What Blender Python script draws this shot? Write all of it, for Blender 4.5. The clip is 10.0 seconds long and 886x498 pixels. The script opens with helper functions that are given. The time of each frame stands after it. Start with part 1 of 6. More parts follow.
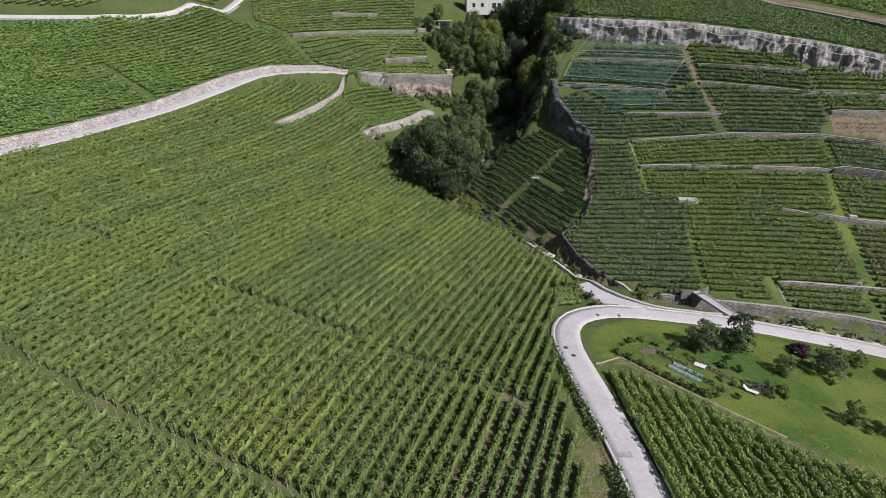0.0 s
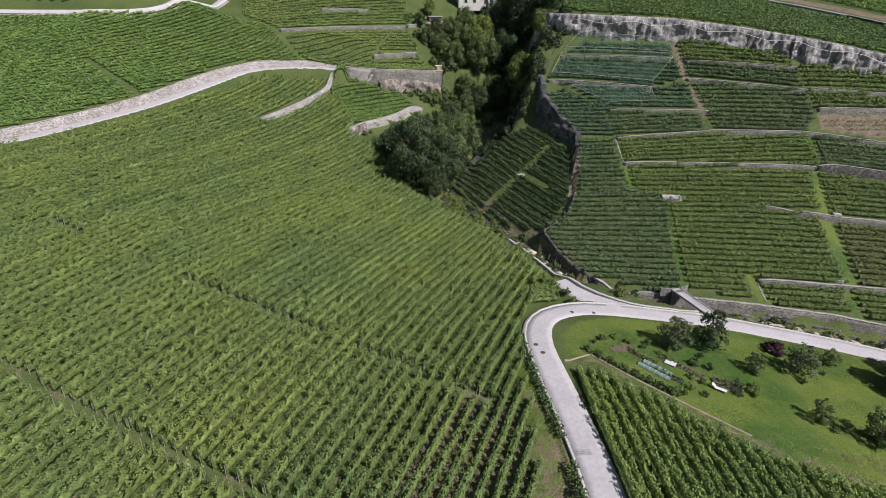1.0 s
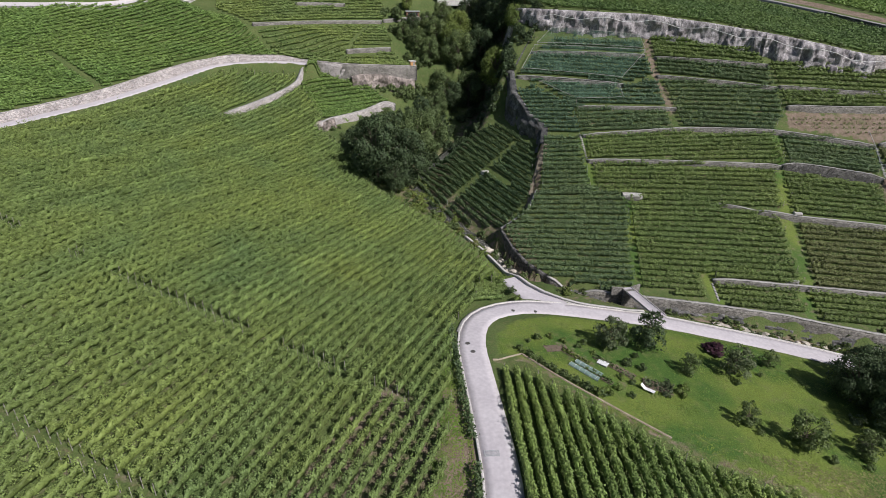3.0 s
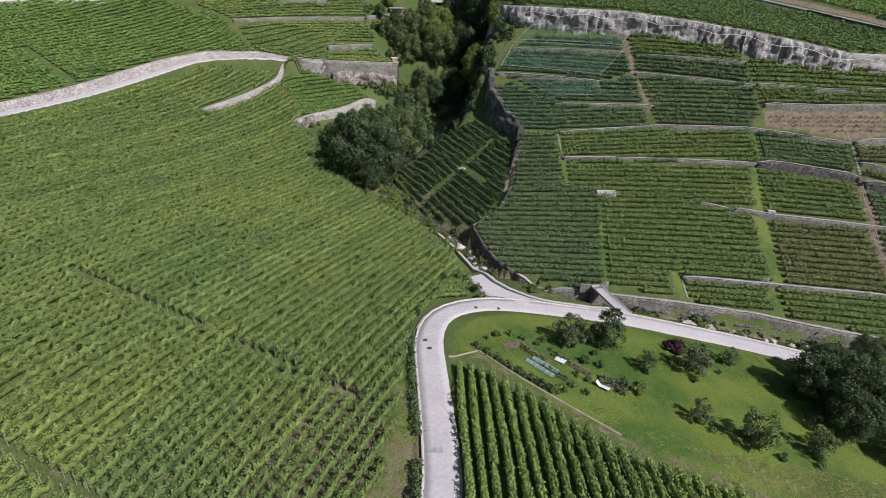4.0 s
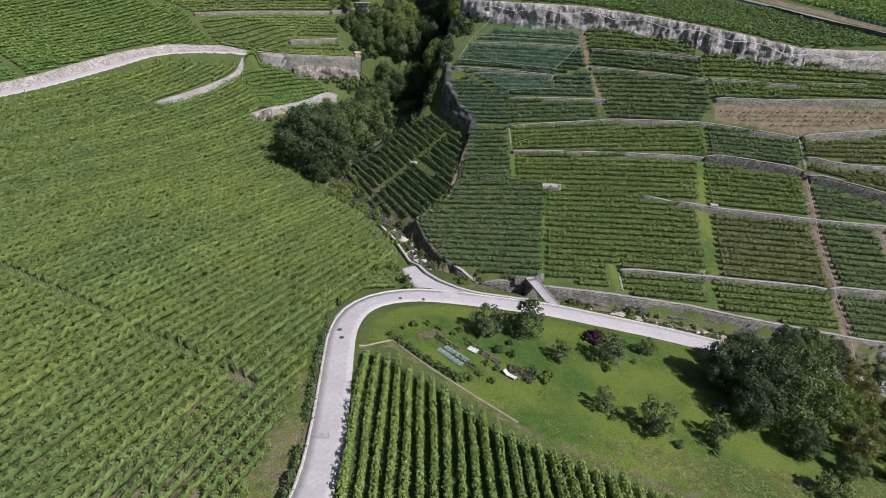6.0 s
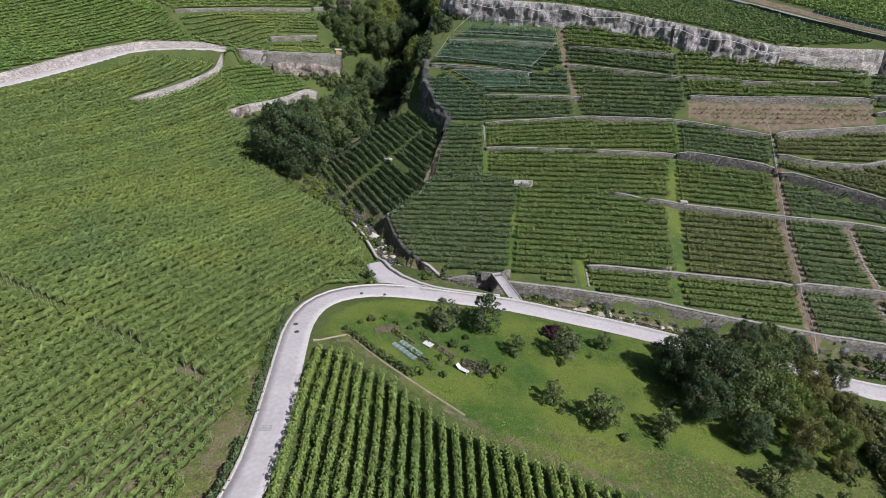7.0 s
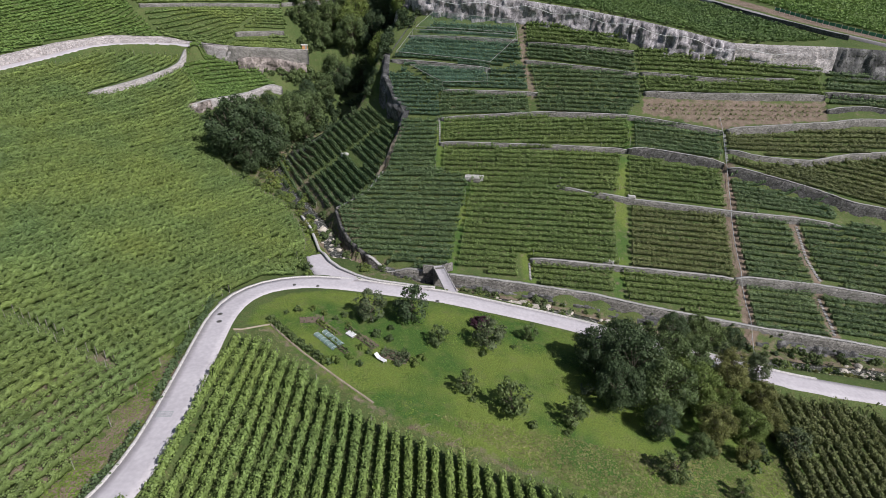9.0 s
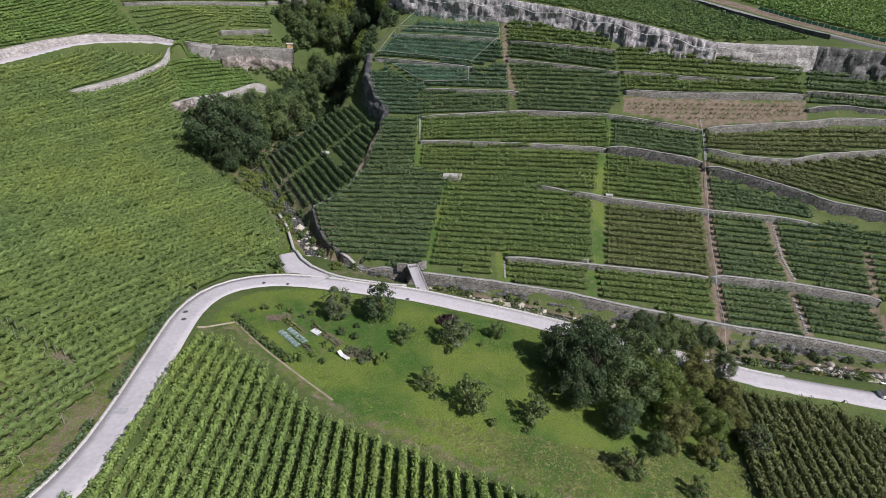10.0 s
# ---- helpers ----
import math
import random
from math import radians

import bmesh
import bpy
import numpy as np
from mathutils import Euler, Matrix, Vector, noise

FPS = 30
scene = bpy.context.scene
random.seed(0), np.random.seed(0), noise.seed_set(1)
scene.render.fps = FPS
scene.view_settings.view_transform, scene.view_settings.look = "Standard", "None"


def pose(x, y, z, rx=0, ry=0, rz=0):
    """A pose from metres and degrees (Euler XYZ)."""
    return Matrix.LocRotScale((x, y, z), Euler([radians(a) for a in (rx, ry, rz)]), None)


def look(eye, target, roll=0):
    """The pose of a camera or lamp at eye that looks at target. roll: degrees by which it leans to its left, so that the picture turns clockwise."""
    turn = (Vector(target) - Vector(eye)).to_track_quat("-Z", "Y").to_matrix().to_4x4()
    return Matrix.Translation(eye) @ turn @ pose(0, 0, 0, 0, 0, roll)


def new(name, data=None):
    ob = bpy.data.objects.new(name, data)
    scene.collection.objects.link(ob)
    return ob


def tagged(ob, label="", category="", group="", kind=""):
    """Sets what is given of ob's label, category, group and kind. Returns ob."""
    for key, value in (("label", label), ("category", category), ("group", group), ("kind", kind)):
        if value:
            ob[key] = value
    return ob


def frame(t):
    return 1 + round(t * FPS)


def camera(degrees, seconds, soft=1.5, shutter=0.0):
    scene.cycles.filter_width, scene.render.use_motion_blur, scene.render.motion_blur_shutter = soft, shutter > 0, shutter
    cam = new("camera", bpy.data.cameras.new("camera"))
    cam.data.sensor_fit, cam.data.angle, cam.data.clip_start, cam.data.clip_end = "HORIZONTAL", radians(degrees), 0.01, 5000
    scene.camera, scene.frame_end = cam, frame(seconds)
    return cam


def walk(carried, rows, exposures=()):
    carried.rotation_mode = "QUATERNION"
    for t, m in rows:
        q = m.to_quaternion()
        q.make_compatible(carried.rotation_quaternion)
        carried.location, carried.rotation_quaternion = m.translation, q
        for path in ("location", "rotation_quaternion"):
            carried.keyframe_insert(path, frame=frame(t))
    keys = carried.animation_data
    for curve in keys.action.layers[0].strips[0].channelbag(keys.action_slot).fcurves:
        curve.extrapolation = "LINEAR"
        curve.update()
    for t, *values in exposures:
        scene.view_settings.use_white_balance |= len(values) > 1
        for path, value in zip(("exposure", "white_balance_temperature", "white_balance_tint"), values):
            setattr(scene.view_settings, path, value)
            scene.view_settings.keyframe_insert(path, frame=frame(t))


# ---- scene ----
cam = camera(80.4, 10.0, soft=0.75)
METRES, EYE, TILT, LEAN, TURN = 56.0, 44.4, -23.5, 0.0, 0.0
ROWS = [
    (0.0, 0.0, 0.0, 0.0, 0.0, 0.0, -0.0),
    (0.5, 0.0379, 0.0024, -0.0013, 0.13, -0.15, -0.11),
    (1.0, 0.0853, 0.0055, -0.0024, 0.26, -0.32, -0.25),
    (1.5, 0.1261, 0.0092, -0.0026, 0.51, -0.46, -0.46),
    (2.0, 0.1764, 0.0136, -0.0003, 0.63, -0.58, -0.57),
    (2.5, 0.2201, 0.017, 0.002, 0.57, -0.66, -0.61),
    (4.0, 0.3777, 0.0266, -0.0005, 0.41, -0.95, -0.79),
    (4.5, 0.4288, 0.0265, -0.005, 0.29, -1.01, -0.79),
    (5.0, 0.4897, 0.0244, -0.0096, 0.22, -1.11, -0.84),
    (5.5, 0.5406, 0.0228, -0.0133, 0.21, -1.14, -0.88),
    (7.0, 0.7086, 0.0125, -0.0242, -0.02, -1.36, -0.96),
    (7.5, 0.7551, 0.0088, -0.0279, -0.09, -1.4, -1.01),
    (8.0, 0.8084, 0.0051, -0.0326, -0.19, -1.42, -1.05),
    (8.5, 0.8537, 0.0017, -0.0363, -0.25, -1.48, -1.07),
    (9.0, 0.9053, -0.0019, -0.0408, -0.32, -1.49, -1.11),
    (9.5, 0.9477, -0.0036, -0.0424, -0.3, -1.53, -1.15),
    (10.0, 0.9962, -0.0043, -0.0429, -0.38, -1.55, -1.14),
]
walk(cam, [(t, pose(0, 0, EYE, TILT, LEAN, TURN) @ pose(METRES * x, METRES * y, METRES * z, 90 + pitch, roll, yaw)) for t, x, y, z, yaw, pitch, roll in ROWS], [(0.0, 0.0, 6350, 15), (10.0, 0.0, 6200, 15)])


# sun, sky
SUN_AZIMUTH, SUN_HEIGHT = 129.7, 43.0
world = bpy.data.worlds.new("sky")
scene.world = world
world.use_nodes = True
sky = world.node_tree.nodes.new("ShaderNodeTexSky")
sky.sky_type, sky.sun_disc = "NISHITA", False
sky.sun_elevation, sky.sun_rotation = radians(SUN_HEIGHT), radians(SUN_AZIMUTH)
world.node_tree.nodes["Background"].inputs["Strength"].default_value = 0.052
world.node_tree.links.new(sky.outputs["Color"], world.node_tree.nodes["Background"].inputs["Color"])
sun = new("sun", bpy.data.lights.new("sun", "SUN"))
sun.data.energy, sun.data.angle, sun.data.color = 4.35, radians(0.53), (1.0, 0.965, 0.92)
a, h = radians(SUN_AZIMUTH), radians(SUN_HEIGHT)
sun.matrix_world = look((math.sin(a) * math.cos(h) * 300, math.cos(a) * math.cos(h) * 300, math.sin(h) * 300), (0, 0, 0))


# ---- materials ----
def material(name, colours, scale=1.0, rough=0.85, bump=0.3, fine=8.0, spread=1.0, island=0.0, sheer=0.0, spec=0.3, third=None, objects=0.0, vary=0.28, stones=0.0, flat=1.0):
    """Two colours mixed by coarse noise, varied by fine noise, relief from the fine noise; island: spread of value from piece to piece."""
    m = bpy.data.materials.new(name)
    m.use_nodes = True
    nt = m.node_tree
    n, ln = nt.nodes, nt.links
    bsdf = n["Principled BSDF"]
    tc = n.new("ShaderNodeNewGeometry")
    big = n.new("ShaderNodeTexNoise")
    big.inputs["Scale"].default_value, big.inputs["Detail"].default_value = scale, 4
    ln.new(tc.outputs["Position"], big.inputs["Vector"])
    small = n.new("ShaderNodeTexNoise")
    small.inputs["Scale"].default_value, small.inputs["Detail"].default_value = scale * fine, 3
    ln.new(tc.outputs["Position"], small.inputs["Vector"])
    ramp = n.new("ShaderNodeMapRange")
    ramp.inputs["From Min"].default_value, ramp.inputs["From Max"].default_value = 0.5 - 0.22 * spread, 0.5 + 0.22 * spread
    ln.new(big.outputs["Fac"], ramp.inputs["Value"])
    c = n.new("ShaderNodeMix")
    c.data_type = "RGBA"
    c.inputs["A"].default_value, c.inputs["B"].default_value = (*colours[0], 1), (*colours[1], 1)
    ln.new(ramp.outputs["Result"], c.inputs["Factor"])
    out = c.outputs["Result"]
    if third:
        r2 = n.new("ShaderNodeMapRange")
        r2.inputs["From Min"].default_value, r2.inputs["From Max"].default_value = 0.52, 0.68
        ln.new(small.outputs["Fac"], r2.inputs["Value"])
        c3 = n.new("ShaderNodeMix")
        c3.data_type = "RGBA"
        c3.inputs["B"].default_value = (*third, 1)
        ln.new(r2.outputs["Result"], c3.inputs["Factor"])
        ln.new(out, c3.inputs["A"])
        out = c3.outputs["Result"]
    if stones:
        cell, joint = n.new("ShaderNodeTexVoronoi"), n.new("ShaderNodeTexVoronoi")
        joint.feature = "DISTANCE_TO_EDGE"
        for t in (cell, joint):
            t.inputs["Scale"].default_value = stones
            squeeze = n.new("ShaderNodeVectorMath")
            squeeze.operation = "MULTIPLY"
            squeeze.inputs[1].default_value = (1, 1, flat)
            ln.new(tc.outputs["Position"], squeeze.inputs[0])
            ln.new(squeeze.outputs["Vector"], t.inputs["Vector"])
        tone = n.new("ShaderNodeSeparateColor")
        ln.new(cell.outputs["Color"], tone.inputs["Color"])
        dim = n.new("ShaderNodeMapRange")
        dim.inputs["To Min"].default_value, dim.inputs["To Max"].default_value = 0.62, 1.3
        ln.new(tone.outputs["Red"], dim.inputs["Value"])
        gap = n.new("ShaderNodeMapRange")
        gap.inputs["From Max"].default_value, gap.inputs["To Min"].default_value = 0.10 if flat == 1 else 0.045, 0.35
        ln.new(joint.outputs["Distance"], gap.inputs["Value"])
        both = n.new("ShaderNodeMath")
        both.operation = "MULTIPLY"
        ln.new(dim.outputs["Result"], both.inputs[0])
        ln.new(gap.outputs["Result"], both.inputs[1])
        laid = n.new("ShaderNodeHueSaturation")
        ln.new(out, laid.inputs["Color"])
        ln.new(both.outputs["Value"], laid.inputs["Value"])
        out = laid.outputs["Color"]
    hsv = n.new("ShaderNodeHueSaturation")
    ln.new(out, hsv.inputs["Color"])
    val = n.new("ShaderNodeMapRange")
    val.inputs["To Min"].default_value, val.inputs["To Max"].default_value = 1 - vary, 1 + vary
    ln.new(small.outputs["Fac"], val.inputs["Value"])
    val.inputs["From Min"].default_value, val.inputs["From Max"].default_value = 0.3, 0.7
    value = val.outputs["Result"]
    if island or objects:
        pick = n.new("ShaderNodeMapRange")
        k = island or objects
        pick.inputs["To Min"].default_value, pick.inputs["To Max"].default_value = 1 - k, 1 + k
        if island:
            ln.new(tc.outputs["Random Per Island"], pick.inputs["Value"])
        else:
            oi = n.new("ShaderNodeObjectInfo")
            ln.new(oi.outputs["Random"], pick.inputs["Value"])
        mul = n.new("ShaderNodeMath")
        mul.operation = "MULTIPLY"
        ln.new(value, mul.inputs[0])
        ln.new(pick.outputs["Result"], mul.inputs[1])
        value = mul.outputs["Value"]
    ln.new(value, hsv.inputs["Value"])
    ln.new(hsv.outputs["Color"], bsdf.inputs["Base Color"])
    bsdf.inputs["Roughness"].default_value = rough
    bsdf.inputs["Specular IOR Level"].default_value = spec
    if bump:
        b = n.new("ShaderNodeBump")
        b.inputs["Strength"].default_value, b.inputs["Distance"].default_value = bump, 0.1
        ln.new(small.outputs["Fac"], b.inputs["Height"])
        ln.new(b.outputs["Normal"], bsdf.inputs["Normal"])
    if sheer:
        t = n.new("ShaderNodeBsdfTranslucent")
        mixer = n.new("ShaderNodeMixShader")
        mixer.inputs["Fac"].default_value = sheer
        ln.new(hsv.outputs["Color"], t.inputs["Color"])
        ln.new(bsdf.outputs["BSDF"], mixer.inputs[1])
        ln.new(t.outputs["BSDF"], mixer.inputs[2])
        ln.new(mixer.outputs["Shader"], n["Material Output"].inputs["Surface"])
    return m


LEAF = dict(scale=0.06, fine=14, rough=0.5, bump=0, island=0.30, sheer=0.20, spec=0.22, vary=0.30)
MAT_VINE = material("vine leaves", [(0.156, 0.234, 0.082), (0.236, 0.298, 0.080)], **LEAF)
MAT_VINE_FIELD = material("field vine leaves", [(0.110, 0.182, 0.062), (0.150, 0.222, 0.066)], **LEAF)
MAT_VINE_LANE = material("lane vine leaves", [(0.190, 0.282, 0.088), (0.258, 0.336, 0.090)], **LEAF)
MAT_VINE_EAST = material("terrace vine leaves", [(0.136, 0.204, 0.066), (0.184, 0.242, 0.070)], **LEAF)
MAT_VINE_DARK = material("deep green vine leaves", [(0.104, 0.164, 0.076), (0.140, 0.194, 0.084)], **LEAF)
MAT_VINE_DEEP = material("fresh green vine leaves", [(0.150, 0.252, 0.068), (0.198, 0.288, 0.074)], **LEAF)
MAT_VINE_OLIVE = material("olive vine leaves", [(0.150, 0.175, 0.070), (0.185, 0.205, 0.078)], **LEAF)
MAT_NETTED = material("netted vine leaves", [(0.092, 0.158, 0.092), (0.120, 0.186, 0.108)], **LEAF)
MAT_TREE = material("broad leaves", [(0.105, 0.152, 0.060), (0.150, 0.198, 0.070)], **LEAF)
MAT_TREE_LIGHT = material("light green leaves", [(0.150, 0.210, 0.056), (0.195, 0.245, 0.062)], **LEAF)
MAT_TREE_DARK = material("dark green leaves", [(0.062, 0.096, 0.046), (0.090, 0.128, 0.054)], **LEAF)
MAT_TREE_GREY = material("grey green leaves", [(0.118, 0.152, 0.076), (0.150, 0.185, 0.088)], **LEAF)
MAT_TREE_OLIVE = material("yellowish olive leaves", [(0.170, 0.188, 0.062), (0.225, 0.225, 0.074)], **LEAF)
MAT_PURPLE = material("dark purple leaves", [(0.045, 0.020, 0.030), (0.062, 0.028, 0.038)], **LEAF)
MAT_EDGING = material("weathered tan edging stone", [(0.30, 0.25, 0.18), (0.40, 0.34, 0.26)], 0.8, 0.9, 0.4, 8)
MAT_BARK = material("bark", [(0.10, 0.08, 0.06), (0.16, 0.13, 0.10)], 2.0, 0.9, 0.5)
MAT_STONE = material("dry stone wall", [(0.19, 0.18, 0.16), (0.34, 0.32, 0.29)], 0.35, 0.9, 1.0, 6, third=(0.10, 0.10, 0.075), stones=2.6, flat=1.7)
MAT_WALL_LIGHT = material("light pinkish stone wall", [(0.40, 0.37, 0.355), (0.58, 0.54, 0.52)], 0.4, 0.9, 0.8, 7, third=(0.30, 0.26, 0.23), stones=2.8, flat=1.7)
MAT_COPING = material("pale coping stone", [(0.30, 0.29, 0.27), (0.46, 0.45, 0.42)], 0.5, 0.85, 0.4, 6)
MAT_ROCK = material("cliff rock", [(0.26, 0.24, 0.245), (0.56, 0.53, 0.53)], 0.3, 0.9, 0.5, 6, spread=0.7, third=(0.17, 0.16, 0.15), stones=1.7, flat=0.55)
MAT_ROCK_BROWN = material("brown weathered rock", [(0.17, 0.145, 0.125), (0.42, 0.36, 0.325)], 0.35, 0.9, 0.5, 5, spread=0.6, third=(0.07, 0.065, 0.045), stones=0.9, flat=0.8)
# own tone of the bank rock; on two upper faces it stands in for shade
MAT_ROCK_DARK = material("dark weathered and shaded rock", [(0.085, 0.085, 0.085), (0.22, 0.215, 0.205)], 0.3, 0.9, 1.0, 6, spread=0.7, third=(0.045, 0.05, 0.035), stones=1.3, flat=0.8)
MAT_STONE_DARK = material("dark old and shaded stone wall", [(0.10, 0.098, 0.092), (0.20, 0.19, 0.18)], 0.35, 0.9, 1.0, 6, third=(0.06, 0.06, 0.045), stones=1.9)
MAT_PATH = material("trodden earth path", [(0.20, 0.165, 0.125), (0.30, 0.255, 0.20)], 0.5, 0.95, 0.5, 9, third=(0.13, 0.13, 0.06))
MAT_ASPHALT = material("worn grey asphalt", [(0.22, 0.21, 0.205), (0.30, 0.285, 0.28)], 0.15, 0.9, 0.1, 12, vary=0.1)
MAT_CONCRETE = material("pale lane concrete", [(0.52, 0.485, 0.50), (0.59, 0.555, 0.565)], 0.25, 0.8, 0.03, 8, vary=0.08)
MAT_KERB = material("light kerb concrete", [(0.50, 0.48, 0.45), (0.60, 0.58, 0.55)], 0.5, 0.8, 0.2, 12)
MAT_SOIL = material("bare brown soil", [(0.13, 0.10, 0.075), (0.20, 0.155, 0.115)], 0.3, 0.95, 0.6, 12)
MAT_WATER = material("stream water", [(0.045, 0.048, 0.040), (0.10, 0.10, 0.085)], 0.35, 0.15, 0.3, 7, spec=0.5, third=(0.24, 0.235, 0.22))
MAT_PALE_ROCK = material("pale stream boulders", [(0.42, 0.38, 0.31), (0.58, 0.53, 0.45)], 0.8, 0.85, 0.5, 6, objects=0.2)
MAT_WOOD = material("weathered grey wood", [(0.30, 0.28, 0.25), (0.40, 0.37, 0.33)], 1.5, 0.8, 0.3, 9)
MAT_METAL = material("dull galvanised metal", [(0.35, 0.36, 0.36), (0.46, 0.47, 0.47)], 2.0, 0.45, 0.05, 9, spec=0.5)
MAT_IRON = material("dark cast iron", [(0.08, 0.075, 0.07), (0.12, 0.11, 0.10)], 3.0, 0.6, 0.2, 9)
MAT_WHITE = material("white plastic", [(0.72, 0.72, 0.70), (0.80, 0.80, 0.78)], 2.0, 0.5, 0, 5)
MAT_PLASTER = material("pale plaster", [(0.62, 0.60, 0.56), (0.72, 0.70, 0.66)], 0.8, 0.85, 0.1, 9)
MAT_TILE = material("brown roof tiles", [(0.22, 0.12, 0.08), (0.30, 0.17, 0.12)], 1.0, 0.85, 0.4, 9)
MAT_DARK = material("dark glass", [(0.03, 0.035, 0.04), (0.05, 0.055, 0.06)], 1.0, 0.15, 0, 5, spec=0.5)
MAT_ORANGE = material("orange painted wood", [(0.55, 0.27, 0.10), (0.62, 0.33, 0.14)], 2.0, 0.7, 0.1, 5)
MAT_NET = material("greenish netting", [(0.15, 0.23, 0.20), (0.22, 0.30, 0.27)], 1.0, 0.6, 0, 5)
MAT_VEG = material("garden crops", [(0.10, 0.18, 0.05), (0.16, 0.22, 0.07)], 0.6, 0.6, 0, 12, island=0.4, sheer=0.25)


def ground_material():
    """Grass with worn and dry patches; bare soil where the attribute 'soil' says so; short cut grass where 'lawn' does."""
    m = bpy.data.materials.new("grass and soil")
    m.use_nodes = True
    n, ln = m.node_tree.nodes, m.node_tree.links
    bsdf = n["Principled BSDF"]
    geo = n.new("ShaderNodeNewGeometry")

    def noise_at(scale, detail=4):
        t = n.new("ShaderNodeTexNoise")
        t.inputs["Scale"].default_value, t.inputs["Detail"].default_value = scale, detail
        ln.new(geo.outputs["Position"], t.inputs["Vector"])
        return t.outputs["Fac"]

    def blend(fac, a_in, b_in, lo=0.0, hi=1.0):
        r = n.new("ShaderNodeMapRange")
        r.inputs["From Min"].default_value, r.inputs["From Max"].default_value = lo, hi
        ln.new(fac, r.inputs["Value"])
        c = n.new("ShaderNodeMix")
        c.data_type = "RGBA"
        ln.new(r.outputs["Result"], c.inputs["Factor"])
        for value, name in ((a_in, "A"), (b_in, "B")):
            if isinstance(value, tuple):
                c.inputs[name].default_value = (*value, 1)
            else:
                ln.new(value, c.inputs[name])
        return c.outputs["Result"]

    def attribute(name):
        t = n.new("ShaderNodeAttribute")
        t.attribute_name = name
        return t.outputs["Fac"]

    grass = blend(noise_at(0.13), (0.078, 0.118, 0.036), (0.115, 0.150, 0.050), 0.35, 0.65)
    grass = blend(noise_at(1.7), grass, (0.15, 0.145, 0.062), 0.52, 0.80)
    lawn = blend(noise_at(0.10), (0.070, 0.140, 0.030), (0.168, 0.222, 0.046), 0.42, 0.58)
    lawn = blend(noise_at(0.7), lawn, (0.17, 0.19, 0.07), 0.5, 0.85)
    soil = blend(noise_at(0.5), (0.19, 0.145, 0.105), (0.27, 0.21, 0.16), 0.35, 0.65)
    c = blend(attribute("lawn"), grass, lawn)
    add = n.new("ShaderNodeMath")
    add.operation = "MULTIPLY_ADD"
    ln.new(noise_at(0.9), add.inputs[0])
    add.inputs[1].default_value = 0.9
    ln.new(attribute("soil"), add.inputs[2])
    c = blend(add.outputs["Value"], c, soil, 0.85, 1.1)
    hsv = n.new("ShaderNodeHueSaturation")
    ln.new(c, hsv.inputs["Color"])
    r = n.new("ShaderNodeMapRange")
    r.inputs["From Min"].default_value, r.inputs["From Max"].default_value = 0.25, 0.75
    r.inputs["To Min"].default_value, r.inputs["To Max"].default_value = 0.7, 1.3
    tuft = noise_at(5.0, 3)
    ln.new(tuft, r.inputs["Value"])
    ln.new(r.outputs["Result"], hsv.inputs["Value"])
    ln.new(hsv.outputs["Color"], bsdf.inputs["Base Color"])
    bsdf.inputs["Roughness"].default_value, bsdf.inputs["Specular IOR Level"].default_value = 0.9, 0.15
    b = n.new("ShaderNodeBump")
    b.inputs["Strength"].default_value, b.inputs["Distance"].default_value = 0.8, 0.25
    ln.new(tuft, b.inputs["Height"])
    ln.new(b.outputs["Normal"], bsdf.inputs["Normal"])
    return m


MAT_GROUND = ground_material()


# ---- the lie of the land: six slopes, joined along the stream, the roads and the cliff ----
def cubic(c, x, y):
    x, y = x / 100, y / 100 - 1
    base = (1 + 0 * x, x, y, x * x, x * y, y * y, x ** 3, x * x * y, x * y * y, y ** 3)
    return sum(k * b for k, b in zip(c, base))


SLOPE_WEST = (1.59, -20.34, -2.13, 4.59, -12.65, 6.71, 4.28, 9.98, 5.10, 18.47)
SLOPE_UPPER = (5.94, -17.17, 15.49, 5.73, -14.10, 1.96, 4.28, -15.84, 2.39, 7.83)
SLOPE_GARDEN = (0.58, -6.56, -5.16, -5.02, 5.63, -5.88)
SLOPE_EAST = (-3.57, 0.63, 26.85, -3.26, 24.78, 17.89)
SLOPE_BOWL = (-10.99, 17.16, 21.73, 17.48, 10.63, 13.25)

STREAM = [(29, 250, 44), (29, 215, 31.5), (28.5, 190, 19), (24, 170, 9.5), (9, 148, 3.0), (7, 134, 0.2), (15, 122, -2.4), (22.6, 111.5, -4.2),
          (27.0, 102.5, -5.4), (31.6, 94.9, -7.0), (45, 89.5, -8.6), (67, 87, -10.6), (90, 83.5, -14.6), (108, 79, -17.0), (130, 79, -19.5), (175, 77, -23)]
STREAM_BANK = (12, 10, 9.5, 8, 7, 7, 4.4, 3.3, 3.2, 3.3, 4.4, 4.6, 5.2, 7.0, 6.6, 6)
LANE = [(-30, -60, 5.5), (-8, -25, 3.3), (9, 5, 1.5), (16, 20, 0.4), (20, 31, 0.1), (21.1, 37.5, 0), (21, 43.5, 0), (20.2, 51.8, 0), (19.3, 60, 0), (18.9, 65.5, -0.1), (19.7, 71, -0.4), (22.3, 75.3, -0.9), (27, 78, -1.4),
        (33, 79.2, -2.1), (44.3, 79.3, -3.5), (51.5, 79.3, -4.5), (60, 77.9, -5.5), (73, 75.6, -7.2), (90, 71.2, -9.4), (104, 67.7, -11.2), (110, 66.6, -12.0), (119.4, 65.6, -13.1), (131, 64.6, -14.6), (165, 60, -19)]
SPUR = [(34.6, 79.4, -2.25), (31.6, 82.2, -2.05), (28.6, 85.6, -1.8), (26.6, 89.2, -1.6)]
